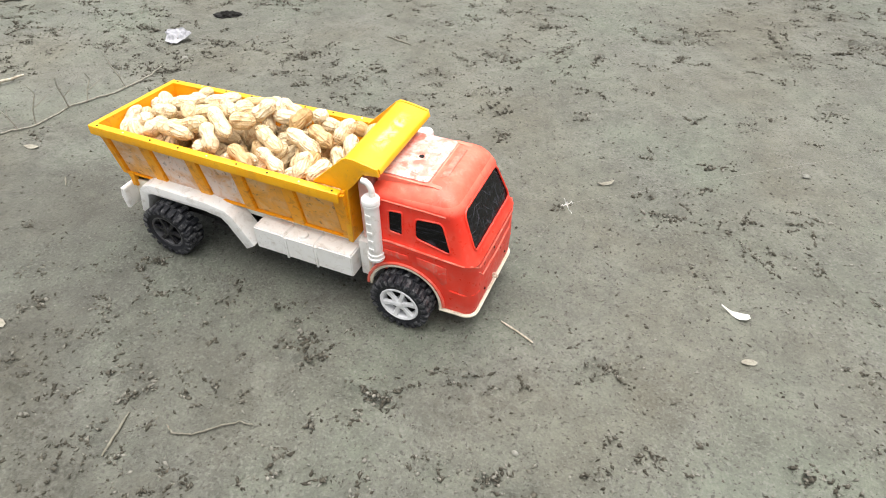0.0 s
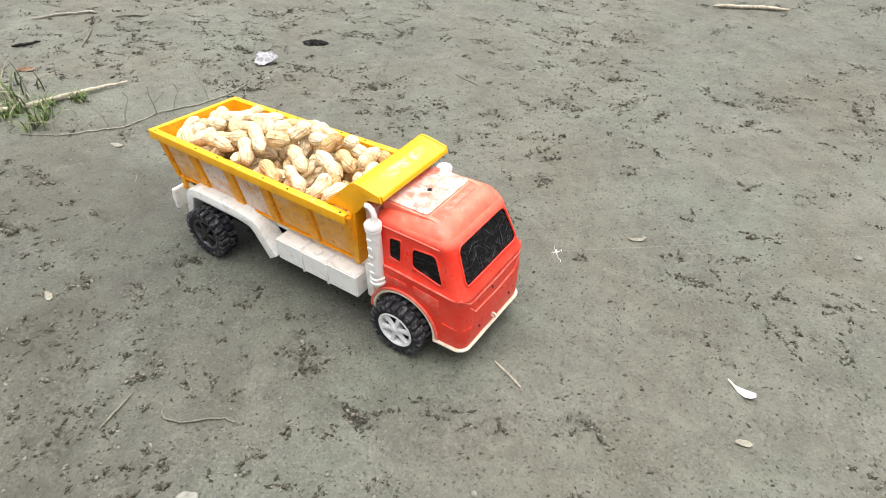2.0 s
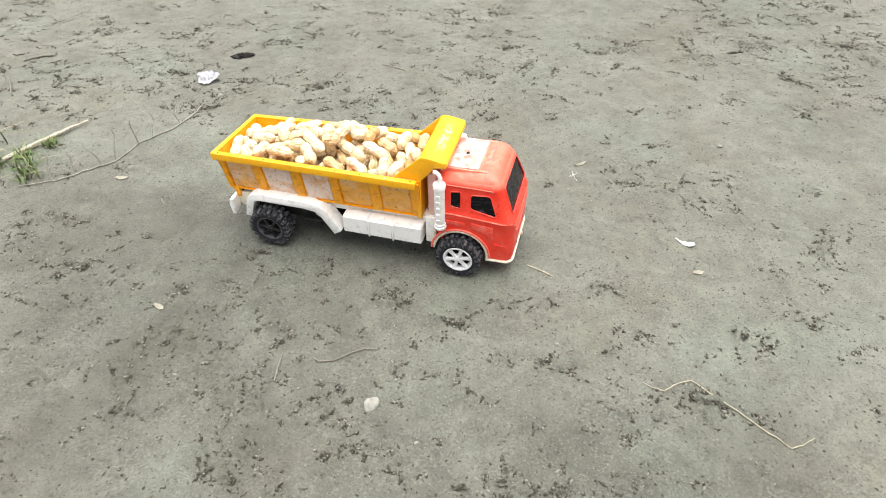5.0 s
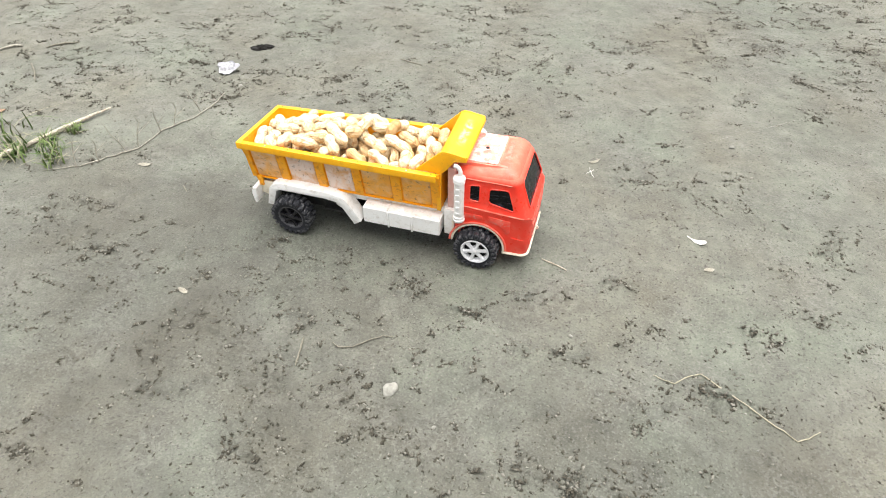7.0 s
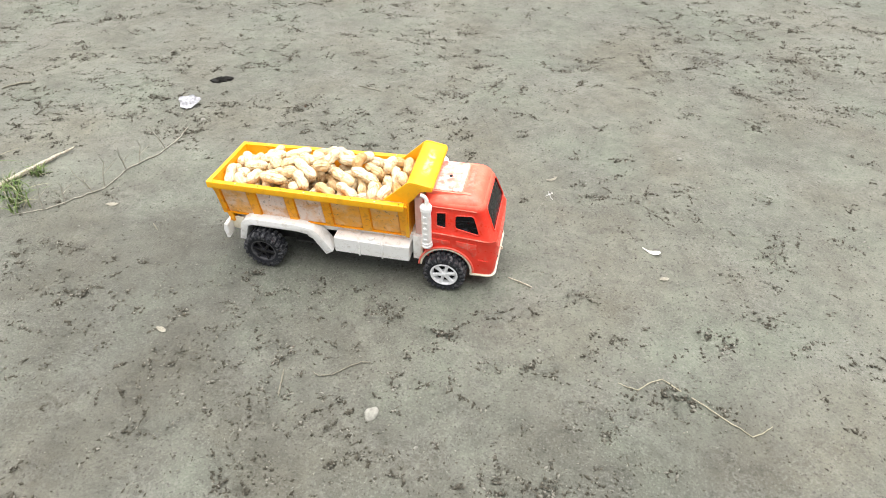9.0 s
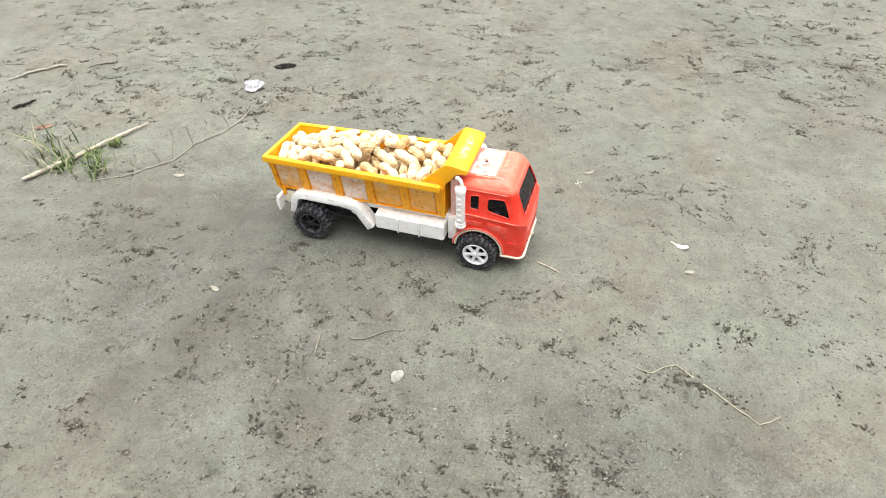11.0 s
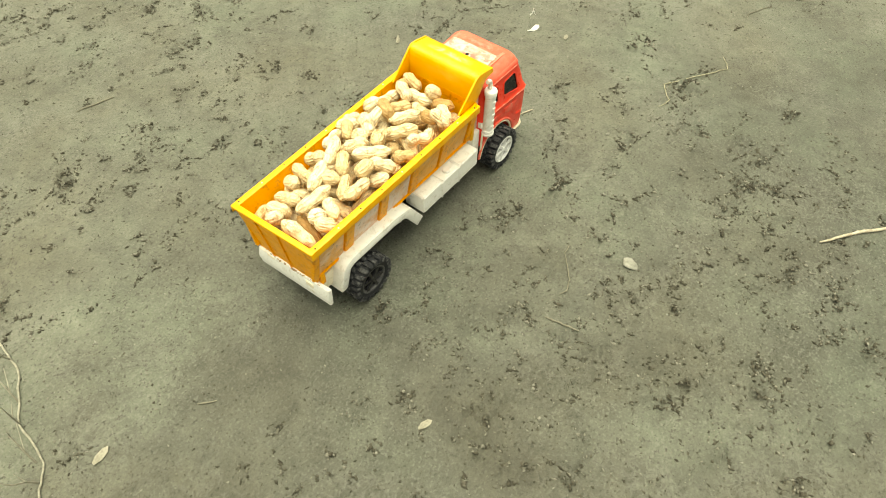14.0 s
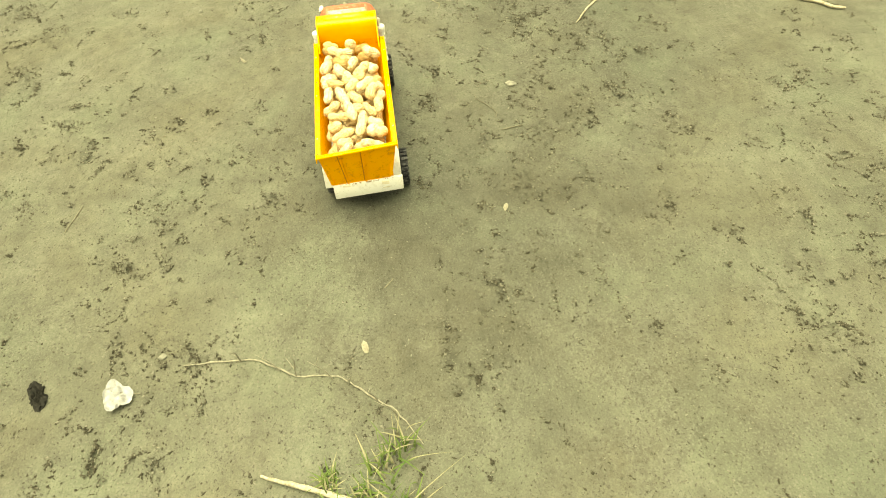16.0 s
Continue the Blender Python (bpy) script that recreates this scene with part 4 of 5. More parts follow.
def build_chassis():
    ch = part("chassis", box_bm(-0.052, 0.335, -0.022, 0.022, 0.036, 0.064, 0.002), UNDER_SHADE, truck, "chassis beam coloured dark as shade, under white fittings")
    part("sub_frame", box_bm(-0.050, 0.238, -0.040, -0.006, 0.0615, 0.0782, 0.0015), WHITE, ch)
    part("sub_frame", box_bm(-0.050, 0.238, -0.004, 0.040, 0.0500, 0.0640, 0.0015), WHITE, ch)
    # unseen added pan that blocks light and darkens the ground beneath
    part("floor_pan", box_bm(0.0420, 0.2380, -0.0460, 0.0460, 0.0350, 0.0380, 0.0008), UNDER_SHADE, ch)
    part("cab_bulkhead", box_bm(0.2290, 0.2440, -0.0500, 0.0500, 0.0370, 0.0810, 0.0015), WHITE, ch)
    part("cab_back", box_bm(0.2325, 0.2440, -0.0450, 0.0450, 0.0815, 0.1480, 0.0020), PINK, ch, "faded pinkish back wall of the cab")
    for sgn in (-1, 1):
        # three moulded boxes in a row, a thin raised band at each joint
        for x0, x1, h, out in ((0.1115, 0.1488, 0.0672, 0.0612), (0.1502, 0.1838, 0.0668, 0.0616), (0.1852, 0.2256, 0.0674, 0.0616)):
            b = prism_bm([(x0, 0.0395), (x1, 0.0395), (x1, h), (x0, h)], "y", sgn * 0.0300, sgn * out, 0)
            bmesh.ops.bevel(b, geom=list(b.edges), offset=0.0013, segments=3, affect="EDGES")
            part("side_tank", b, WHITE, ch, "scuffed white plastic side tank")
        for x in (0.1495, 0.1845):
            part("tank_band", box_bm(x - 0.0013, x + 0.0013, *sorted((sgn * 0.030, sgn * 0.0620)), 0.0380, 0.0650, 0.0007), WHITE, ch)
        part("filler_cap", lathe_bm([(0, 0.0702), (0.0044, 0.0701), (0.0052, 0.0694), (0.0055, 0.0660)], 8, "z", (0.1670, sgn * 0.0530, 0)), WHITE, ch)
        # rear mudguard, a bent plate with a thick edge
        outer = [(-0.0410, 0.0395), (-0.0335, 0.0710), (-0.0270, 0.0780), (-0.0170, 0.0820), (0.0560, 0.0815), (0.0800, 0.0775), (0.0880, 0.0715), (0.1080, 0.0395), (0.0965, 0.0315), (0.0790, 0.0600), (0.0730, 0.0665), (0.0540, 0.0695), (-0.0160, 0.0700), (-0.0225, 0.0670), (-0.0310, 0.0395)]
        part("mudguard", prism_bm(outer, "y", sgn * 0.0400, sgn * 0.0625, 0.0012), WHITE, ch, "white plastic mudguard over the rear wheel")
        # added dark panel, closes the wheel well against lit ground behind
        part("inner_fender", prism_bm([(-0.0400, 0.0340), (-0.0280, 0.0740), (0.0820, 0.0740), (0.1000, 0.0340), (0.0900, 0.0320), (-0.0300, 0.0320)], "y", sgn * 0.0330, sgn * 0.0360, 0.0006), UNDER_SHADE, ch)
        part("guard_tab", prism_bm([(0.0640, 0.0705), (0.0800, 0.0680), (0.0780, 0.0560), (0.0740, 0.0530), (0.0690, 0.0560)], "y", sgn * 0.0520, sgn * 0.0550, 0.0006), WHITE, ch)
        part("rear_plate", prism_bm([(-0.0600, 0.0470), (-0.0380, 0.0440), (-0.0350, 0.0690), (-0.0560, 0.0690)], "y", sgn * 0.0440, sgn * 0.0470, 0.0006), CREAM, ch)
        # exhaust stacks behind the cab
        x, y = 0.2520, sgn * 0.0570
        stack = part("exhaust_pipe", lathe_bm([(0, 0.0725), (0.0078, 0.0728), (0.0084, 0.0738), (0.0084, 0.0762), (0.0070, 0.0770), (0.0070, 0.0786), (0.0080, 0.0792), (0.0080, 0.0812), (0.0070, 0.0820), (0.0070, 0.1365), (0.0080, 0.1372), (0.0080, 0.1392), (0.0072, 0.1400), (0.0084, 0.1410), (0.0084, 0.1438), (0.0076, 0.1452), (0.0036, 0.1460), (0, 0.1460)], 28, "z", (x, y, 0)), WHITE, ch, "ribbed white exhaust stack")
        for k in range(5):
            part("slot", box_bm(x - 0.0030, x + 0.0022, *sorted((y + sgn * 0.0050, y + sgn * 0.0078)), 0.0868 + k * 0.0100, 0.0902 + k * 0.0100, 0.0005), WHITE, stack)
        pts = [(x + 0.001, y - sgn * 0.002, 0.1450), (x + 0.0008, y - sgn * 0.002, 0.1520), (x - 0.0010, y - sgn * 0.002, 0.1575), (x - 0.0040, y - sgn * 0.0015, 0.1605), (x - 0.0080, y - sgn * 0.001, 0.1612)]
        if sgn < 0:
            part("outlet", tube_bm(pts, [0.0030, 0.0029, 0.0029, 0.0028, 0.0027], 12), WHITE, stack)
        part("bracket", box_bm(0.244, 0.254, *sorted((sgn * 0.046, sgn * 0.052)), 0.083, 0.092, 0.0006), WHITE, ch)
    # bent, slightly skewed rear bumper and its brackets
    bum = prism_bm([(-0.0610, 0.0640), (-0.0660, 0.0650), (-0.0692, 0.0530), (-0.0668, 0.0365), (-0.0620, 0.0375)], "y", -0.064, 0.047, 0)
    for v in bum.verts:
        v.co.z += -0.035 * (v.co.y + 0.006)
        v.co.x += 1.3 * v.co.y * v.co.y
    bmesh.ops.bevel(bum, geom=list(bum.edges), offset=0.0009, segments=2, affect="EDGES")
    part("rear_bumper", bum, WHITE, ch, "dusty white rear bumper, slightly bent")
    # dried mud caught on top of the bumper
    rr = random.Random(61)
    mud_bm = bmesh.new()
    for _ in range(46):
        y = rr.uniform(-0.058, 0.042)
        r = bmesh.ops.create_icosphere(mud_bm, subdivisions=1, radius=rr.uniform(0.0005, 0.0013))
        bmesh.ops.scale(mud_bm, vec=(1.2, 1.5, 0.6), verts=r["verts"])
        bmesh.ops.translate(mud_bm, vec=(-0.0622 + 1.3 * y * y + rr.uniform(-0.0010, 0.0008), y, 0.0640 - 0.035 * (y + 0.006)), verts=r["verts"])
    part("dried_mud", mud_bm, DRIED, ch, "crumbs of dried mud on the bumper")
    for y in (-0.036, 0.026):
        part("bumper_bracket", box_bm(-0.0640, -0.0440, y - 0.006, y + 0.006, 0.0480, 0.0620, 0.0008), CREAM, ch)
    part("hinge_lug", box_bm(-0.0565, -0.0500, -0.0500, -0.0445, 0.0620, 0.0800, 0.0010), YELLOW_SIDE, ch, "yellow lug under the tail of the tub")
    part("hinge_block", box_bm(-0.0545, -0.0420, -0.040, 0.040, 0.0690, 0.0790, 0.0010), YELLOW_SIDE, ch)
    for x in (0.0, 0.279):
        part("axle", lathe_bm([(0, -0.058), (0.0024, -0.058), (0.0024, 0.058), (0, 0.058)], 12, "y", (x, 0, 0.031)), RIM_BLACK, ch)
        part("axle_block", box_bm(x - 0.010, x + 0.010, -0.026, 0.026, 0.026, 0.045, 0.0012), UNDER_SHADE, ch)
    return ch


build_chassis()


def build_wheel(front, sgn, x, turn):
    """One wheel, its hub axis across the truck: tyre with blocks, dished rim with six spokes."""
    R, half = 0.0294, 0.0112
    wheel = new("wheel")
    wheel.parent = truck
    wheel.location = (x, sgn * (0.0590 if front else 0.0635 if sgn < 0 else 0.0500), 0.0312)
    wheel.rotation_euler = (0, radians(turn), 0 if sgn < 0 else math.pi)
    tagged(wheel, "black ribbed wheel with a silver spoked rim" if front else "black ribbed wheel with a black rim")
    # outside is towards -y here
    prof = [(0.0195, -half + 0.001), (0.0215, -half), (0.0255, -half - 0.0002), (0.0282, -half + 0.0012), (R - 0.0010, -half + 0.0035), (R - 0.0008, 0), (R - 0.0010, half - 0.0035), (0.0282, half - 0.0012), (0.0250, half), (0.0195, half - 0.001), (0.0190, 0)]
    bm = lathe_bm(prof, 48, "y", closed=True)
    n, tread = 22, bmesh.new()
    for k in range(n):
        for side in (-1, 1):
            a = (k + (0.5 if side > 0 else 0)) * math.tau / n
            b = bmesh.new()
            box_bm(-0.0026, 0.0026, 0.0006, half + 0.0002, R - 0.0034, R + 0.0017, 0.0006, b, 1)
            box_bm(-0.0024, 0.0024, half - 0.0018, half + 0.0010, R - 0.0056, R + 0.0004, 0.0006, b, 1)
            for v in b.verts:
                v.co.x += 0.0014 * v.co.y / half
                v.co.y *= side
            bmesh.ops.rotate(b, cent=(0, 0, 0), matrix=Matrix.Rotation(a, 3, "Y"), verts=b.verts)
            if side < 0:
                bmesh.ops.reverse_faces(b, faces=b.faces)
            me = bpy.data.meshes.new("tread_block")
            b.to_mesh(me)
            b.free()
            tread.from_mesh(me)
            bpy.data.meshes.remove(me)
    tyre = part("tyre", bm, RUBBER, wheel, "black rubber tyre", smooth=30)
    part("tread", tread, TREAD, tyre, "dusty grey tread blocks", smooth=30)
    mat = RIM_SILVER if front else RIM_BLACK
    face = -half + (0.0005 if front else 0.0015)
    rim = part("rim", lathe_bm([(0.0202, face + 0.004), (0.0206, face), (0.0196, face - 0.0008), (0.0176, face - 0.0002), (0.0166, face + 0.0030), (0.0160, face + 0.0100), (0.0200, face + 0.0110)], 40, "y", closed=True), RIM_SILVER if front else RIM_EDGE, wheel)
    # flat black disc in place of the shade between spokes
    part("rim_well", lathe_bm([(0, face + 0.0070), (0.0165, face + 0.0070), (0.0165, face + 0.0090), (0, face + 0.0090)], 32, "y"), RECESS_SHADE, wheel, "dark disc painted as shade behind the spokes")
    part("hub", lathe_bm([(0, face - 0.0014), (0.0026, face - 0.0012), (0.0042, face - 0.0002), (0.0052, face + 0.0016), (0.0056, face + 0.0070), (0, face + 0.0070)], 24, "y"), mat, wheel)
    for k in range(6):
        sp = bmesh.new()
        vs = []
        for r, w, d0, d1 in ((0.0040, 0.0026, face - 0.0004, face + 0.003), (0.0105, 0.0024, face + 0.0004, face + 0.003), (0.0172, 0.0031, face - 0.0002, face + 0.003)):
            vs.append([sp.verts.new(c) for c in ((-w, d1, r), (-w * 0.7, d0, r), (w * 0.7, d0, r), (w, d1, r))])
        for r0, r1 in zip(vs, vs[1:]):
            for j in range(4):
                sp.faces.new((r0[j], r0[(j + 1) % 4], r1[(j + 1) % 4], r1[j]))
        sp.faces.new(vs[0][::-1])
        sp.faces.new(vs[-1])
        bmesh.ops.recalc_face_normals(sp, faces=sp.faces)
        bmesh.ops.rotate(sp, cent=(0, 0, 0), matrix=Matrix.Rotation(k * math.tau / 6, 3, "Y"), verts=sp.verts)
        part("spoke", sp, mat, wheel)
    return wheel


for front, x in ((False, 0.0), (True, 0.279)):
    for sgn in (-1, 1):
        build_wheel(front, sgn, x, 17 if front else 40)


# tow thread: from the tow eye up to its knot and on to the hand that pulls it
knot = Vector((0.414, -0.015, 0.157))
tow = thing("tow_thread", "thin white thread tied to the truck's front", "thread")
start_pt, far_pt = Vector((0.3556, -0.006, 0.0400)), Vector((1.59, 0.336, 0.60))
line = [start_pt.lerp(knot, k / 8) - Vector((0, 0, 0.006 * math.sin(math.pi * k / 8))) for k in range(9)]
part("line", tube_bm(line, 0.00005, 5), LINE, tow)
part("line", tube_bm([knot.lerp(far_pt, k / 10) - Vector((0, 0, 0.02 * math.sin(math.pi * k / 10))) for k in range(11)], 0.00005, 5), LINE, tow)
r_knot = random.Random(8)
part("knot", tube_bm([knot + Vector((r_knot.uniform(-0.0013, 0.0013), r_knot.uniform(-0.0012, 0.0012), r_knot.uniform(-0.0016, 0.0016))) for _ in range(11)], 0.00042, 5), THREAD, tow)
for aim in (Vector((0.009, -0.004, -0.013)), Vector((-0.003, -0.004, 0.008)), Vector((-0.007, 0.001, -0.007)), Vector((0.007, 0.002, 0.002))):
    kinks = [knot + aim * (k / 6) + Vector((0, r_knot.uniform(-0.0014, 0.0014), r_knot.uniform(-0.0014, 0.0014))) * min(k, 1) for k in range(5)]
    part("tail", tube_bm(kinks, [0.00038, 0.00034, 0.0003, 0.00026, 0.0002], 5), THREAD, tow)

# ---- peanuts heaped in the tub ----
def pod_girth(q, ra, rb, waist):
    """Radius along a pod, q from 0 to 1: blunt tail, two full lobes, a shallow waist, a tapering beak."""
    q = np.asarray(q, float)
    end = np.clip(1 - np.abs(2 * q - 1) ** 2.6, 0, 1) ** 0.55
    return (ra + (rb - ra) * q) * end * (1 - waist * np.exp(-((q - 0.50) / 0.17) ** 2))


def pod_mesh(length, ra, rb, waist, bend, seed):
    """A two-seeded pod along x with a slight bend, lengthwise ridges and an uneven netted skin."""
    n, sides = 26, 20
    bm = bmesh.new()
    rings = []
    for i in range(n + 1):
        s = 0.5 - 0.5 * math.cos(math.pi * i / n)
        r = max(float(pod_girth(s, ra, rb, waist)), 2e-4)
        beak = 0.0014 * math.exp(-((s - 1.0) / 0.05) ** 2)
        cz = bend * (4 * (s - 0.5) ** 2 - 0.5) * length
        cy = 0.012 * math.sin(3.1 * s + seed) * length
        ring = []
        for k in range(sides):
            a = k * math.tau / sides
            p = Vector(((s - 0.5) * length * 90, math.cos(a) * 1.6, math.sin(a) * 1.6 + seed))
            skin = 1 + 0.035 * math.cos(8 * a + seed + 2 * s) * math.sin(math.pi * s) + 0.055 * noise.noise(p * 0.9) + 0.035 * noise.noise(p * 2.6)
            ring.append(bm.verts.new(((s - 0.5) * length + beak, r * skin * math.cos(a) + cy, r * skin * math.sin(a) + cz)))
        rings.append(ring)
    for q0, q1 in zip(rings, rings[1:]):
        for k in range(sides):
            bm.faces.new((q0[k], q0[(k + 1) % sides], q1[(k + 1) % sides], q1[k]))
    bm.faces.new(rings[0][::-1])
    bm.faces.new(rings[-1])
    bmesh.ops.recalc_face_normals(bm, faces=bm.faces)
    return mesh_of(bm, "peanut", SHELL, 180)


PODS = [(0.037, 0.0086, 0.0093, 0.24, 0.03), (0.041, 0.0084, 0.0081, 0.18, 0.04), (0.032, 0.0088, 0.0096, 0.28, 0.02), (0.039, 0.0080, 0.0087, 0.14, 0.05),
        (0.021, 0.0093, 0.0089, 0.00, 0.02), (0.045, 0.0086, 0.0090, 0.20, 0.03), (0.028, 0.0085, 0.0095, 0.20, 0.03), (0.035, 0.0080, 0.0089, 0.30, 0.04),
        (0.043, 0.0089, 0.0084, 0.16, 0.02), (0.024, 0.0090, 0.0093, 0.10, 0.02)]
POD_MESHES = [pod_mesh(*p, 1.7 * i) for i, p in enumerate(PODS)]


def heap_cap(x, y):
    """How high the heap may reach: low along the tail, humped behind the headboard."""
    k = min(max((x + 0.06) / 0.28, 0), 1)
    crown = max(1 - (abs(y) / 0.056) ** 2.2, 0)
    return 0.1215 + 0.0115 * min(4 * k, 1) + (0.008 + 0.018 * math.sin(math.pi * min(k * 1.05, 1))) * crown


# pods lying open on the heap, lower ones first: (x, y, turn in degrees, length)
TAIL_PODS = [(-0.072, -0.005, -48, 0.024), (-0.049, -0.044, -12, 0.028), (-0.062, 0.035, -5, 0.025), (-0.062, 0.013, -55, 0.024), (-0.007, 0.029, -96, 0.028),
             (-0.010, -0.033, -115, 0.032), (-0.029, -0.042, -35, 0.028), (-0.043, 0.015, -52, 0.032), (-0.027, 0.017, -84, 0.043), (-0.050, -0.018, -82, 0.045),
             (0.004, 0.021, -98, 0.038), (-0.028, -0.030, -56, 0.024), (-0.062, -0.028, -87, 0.046)]
MIDDLE_PODS = [(0.055, -0.044, -49, 0.028), (0.065, -0.041, -43, 0.036), (0.033, 0.032, -71, 0.036), (0.019, -0.026, -144, 0.041), (0.046, -0.032, -15, 0.028),
               (0.066, 0.037, -15, 0.032), (0.039, -0.006, -139, 0.034), (0.063, -0.004, -34, 0.032), (0.015, -0.009, -58, 0.024), (0.043, 0.013, -157, 0.043),
               (0.008, 0.002, -165, 0.043), (0.078, 0.002, -100, 0.024), (-0.016, -0.013, -15, 0.049), (0.023, -0.042, 3, 0.046), (0.081, 0.025, -130, 0.046),
               (0.067, -0.024, -31, 0.049)]
HEAD_PODS = [(0.117, 0.032, -135, 0.032), (0.100, -0.043, -15, 0.036), (0.158, 0.011, -19, 0.036), (0.201, -0.022, -68, 0.032), (0.192, 0.009, -70, 0.041),
             (0.185, -0.036, -112, 0.032), (0.170, -0.026, -82, 0.028), (0.171, -0.040, -86, 0.032), (0.132, -0.039, -17, 0.038), (0.123, 0.017, 7, 0.046),
             (0.163, 0.036, -6, 0.049), (0.195, 0.036, 20, 0.036), (0.120, -0.020, -27, 0.049), (0.148, -0.004, -15, 0.049),
             (0.096, 0.008, 60, 0.032), (0.104, 0.040, 10, 0.036), (0.140, 0.040, -40, 0.028), (0.180, 0.022, 75, 0.030), (0.206, 0.030, 95, 0.032),
             (0.204, -0.004, -50, 0.024), (0.088, -0.016, 35, 0.028), (0.136, 0.014, -110, 0.032), (0.092, 0.036, -35, 0.032)]


def heap_peanuts():
    r = np.random.default_rng(4)
    step = 0.0015
    gx, gy = np.arange(-0.060, 0.2185, step), np.arange(-0.0535, 0.0540, step)
    H = np.full((len(gx), len(gy)), 0.0815)
    X, Y = np.meshgrid(gx, gy, indexing="ij")

    def rest(kind, cx, cy, yaw):
        """How a pod dropped at cx, cy comes to lie: its height, lean and footprint."""
        length, ra, rb, waist, _ = PODS[kind]
        c, s = math.cos(yaw), math.sin(yaw)
        i0, i1 = np.searchsorted(gx, (cx - length / 2 - 0.009, cx + length / 2 + 0.009))
        j0, j1 = np.searchsorted(gy, (cy - length / 2 - 0.009, cy + length / 2 + 0.009))
        u = (X[i0:i1, j0:j1] - cx) * c + (Y[i0:i1, j0:j1] - cy) * s
        v = (Y[i0:i1, j0:j1] - cy) * c - (X[i0:i1, j0:j1] - cx) * s
        rad = pod_girth(np.clip(u / length + 0.5, 0, 1), ra, rb, waist)
        half = np.sqrt(np.clip(rad ** 2 - v ** 2, 0, None))
        on = half > 0
        if not on.any():
            return None
        h = H[i0:i1, j0:j1]
        back, ahead = h[on & (u < -length * 0.15)], h[on & (u > length * 0.15)]
        tilt = 0.0 if not len(back) or not len(ahead) else float(np.clip((np.percentile(ahead, 70) - np.percentile(back, 70)) / (length * 0.6), -0.55, 0.55))
        z = float((h[on] + half[on] - tilt * u[on]).max()) - 0.0012
        return z, tilt, (slice(i0, i1), slice(j0, j1)), on, half, u

    placed = []

    def put(kind, cx, cy, yaw, z, tilt, where, on, half, u):
        H[where] = np.where(on, np.maximum(H[where], z + half + tilt * u), H[where])
        placed.append((kind, cx, cy, z, yaw, tilt, r.uniform(0, 360)))

    # the bulk of the load
    misses = 0
    while misses < 90 and len(placed) < 270:
        kind = int(r.integers(len(PODS)))
        length, ra, rb, _, _ = PODS[kind]
        best = None
        for _ in range(40):
            yaw = r.uniform(0, math.tau)
            fat = max(ra, rb)
            ex, ey = abs(math.cos(yaw)) * (length / 2 - fat) + fat, abs(math.sin(yaw)) * (length / 2 - fat) + fat
            if ey > 0.0470:
                continue
            cx, cy = r.uniform(-0.0550 + ex, 0.2180 - ex), r.uniform(-0.0490 + ey, 0.0490 - ey)
            got = rest(kind, cx, cy, yaw)
            if got is None or abs(cy) + ey > 0.0437 + 0.0115 * (got[0] - 0.078) / 0.064:
                continue
            if best is None or got[0] < best[3][0]:
                best = (cx, cy, yaw, got)
        if best is None or best[3][0] > heap_cap(best[0], best[1]) - 0.0170:
            misses += 1
            continue
        put(kind, *best[:3], *best[3])
    # the pods on top
    for cx, cy, turn, length in TAIL_PODS + MIDDLE_PODS + HEAD_PODS:
        kind = min(range(len(PODS)), key=lambda k: abs(PODS[k][0] - 0.90 * length))
        fat, yaw = max(PODS[kind][1:3]), radians(turn)
        ex, ey = abs(math.cos(yaw)) * (PODS[kind][0] / 2 - fat) + fat, abs(math.sin(yaw)) * (PODS[kind][0] / 2 - fat) + fat
        cx, cy = min(max(cx, -0.0615 + ex), 0.2180 - ex), min(max(cy + 0.002, -0.0535 + ey), 0.0535 - ey)
        got = rest(kind, cx, cy, yaw)
        put(kind, cx, cy, yaw, min(got[0], heap_cap(cx, cy) + 0.003), *got[1:])
    for kind, cx, cy, z, yaw, tilt, spin in placed:
        ob = new("peanut", POD_MESHES[kind])
        ob.matrix_world = Matrix.Translation((cx, cy - 0.002, z - float(sag(cx, cy)))) @ Matrix.Rotation(yaw, 4, "Z") @ Matrix.Rotation(-math.atan(tilt), 4, "Y") @ Matrix.Rotation(radians(spin), 4, "X")
        tagged(ob, "small round single-seeded peanut pod in its shell" if kind == 4 else "straw-coloured peanut in its shell, piled in the tub", "peanut", "peanuts in the truck")


heap_peanuts()

# ---- litter on the mud ----
def gz(x, y):
    return float(ground_height(np.array([x]), np.array([y]))[0])


def rod(points, radius, lift=0.5, sides=7, wobble=0.0, seed=1, fine=6, taper=0.0):
    """A stick or stem lying on the ground along plan points, with knobbly girth."""
    r = random.Random(seed)
    pts, rad = [], []
    for (x0, y0), (x1, y1) in zip(points, points[1:]):
        for k in range(fine):
            pts.append((x0 + (x1 - x0) * k / fine, y0 + (y1 - y0) * k / fine))
    pts.append(points[-1])
    out = []
    for i, (x, y) in enumerate(pts):
        s = i / (len(pts) - 1)
        g = radius * (1 - 0.45 * abs(2 * s - 1) ** 4) * (1 - taper * s) * r.uniform(0.82, 1.15)
        rad.append(g)
        out.append((x + r.uniform(-wobble, wobble), y + r.uniform(-wobble, wobble), gz(x, y) + radius * (lift + 0.5) + r.uniform(0, wobble)))
    return tube_bm(out, rad, sides)


def single(name, bm, mat, label, category, group="", smooth=60):
    return tagged(new(name, mesh_of(bm, name, mat, smooth)), label, category, group)


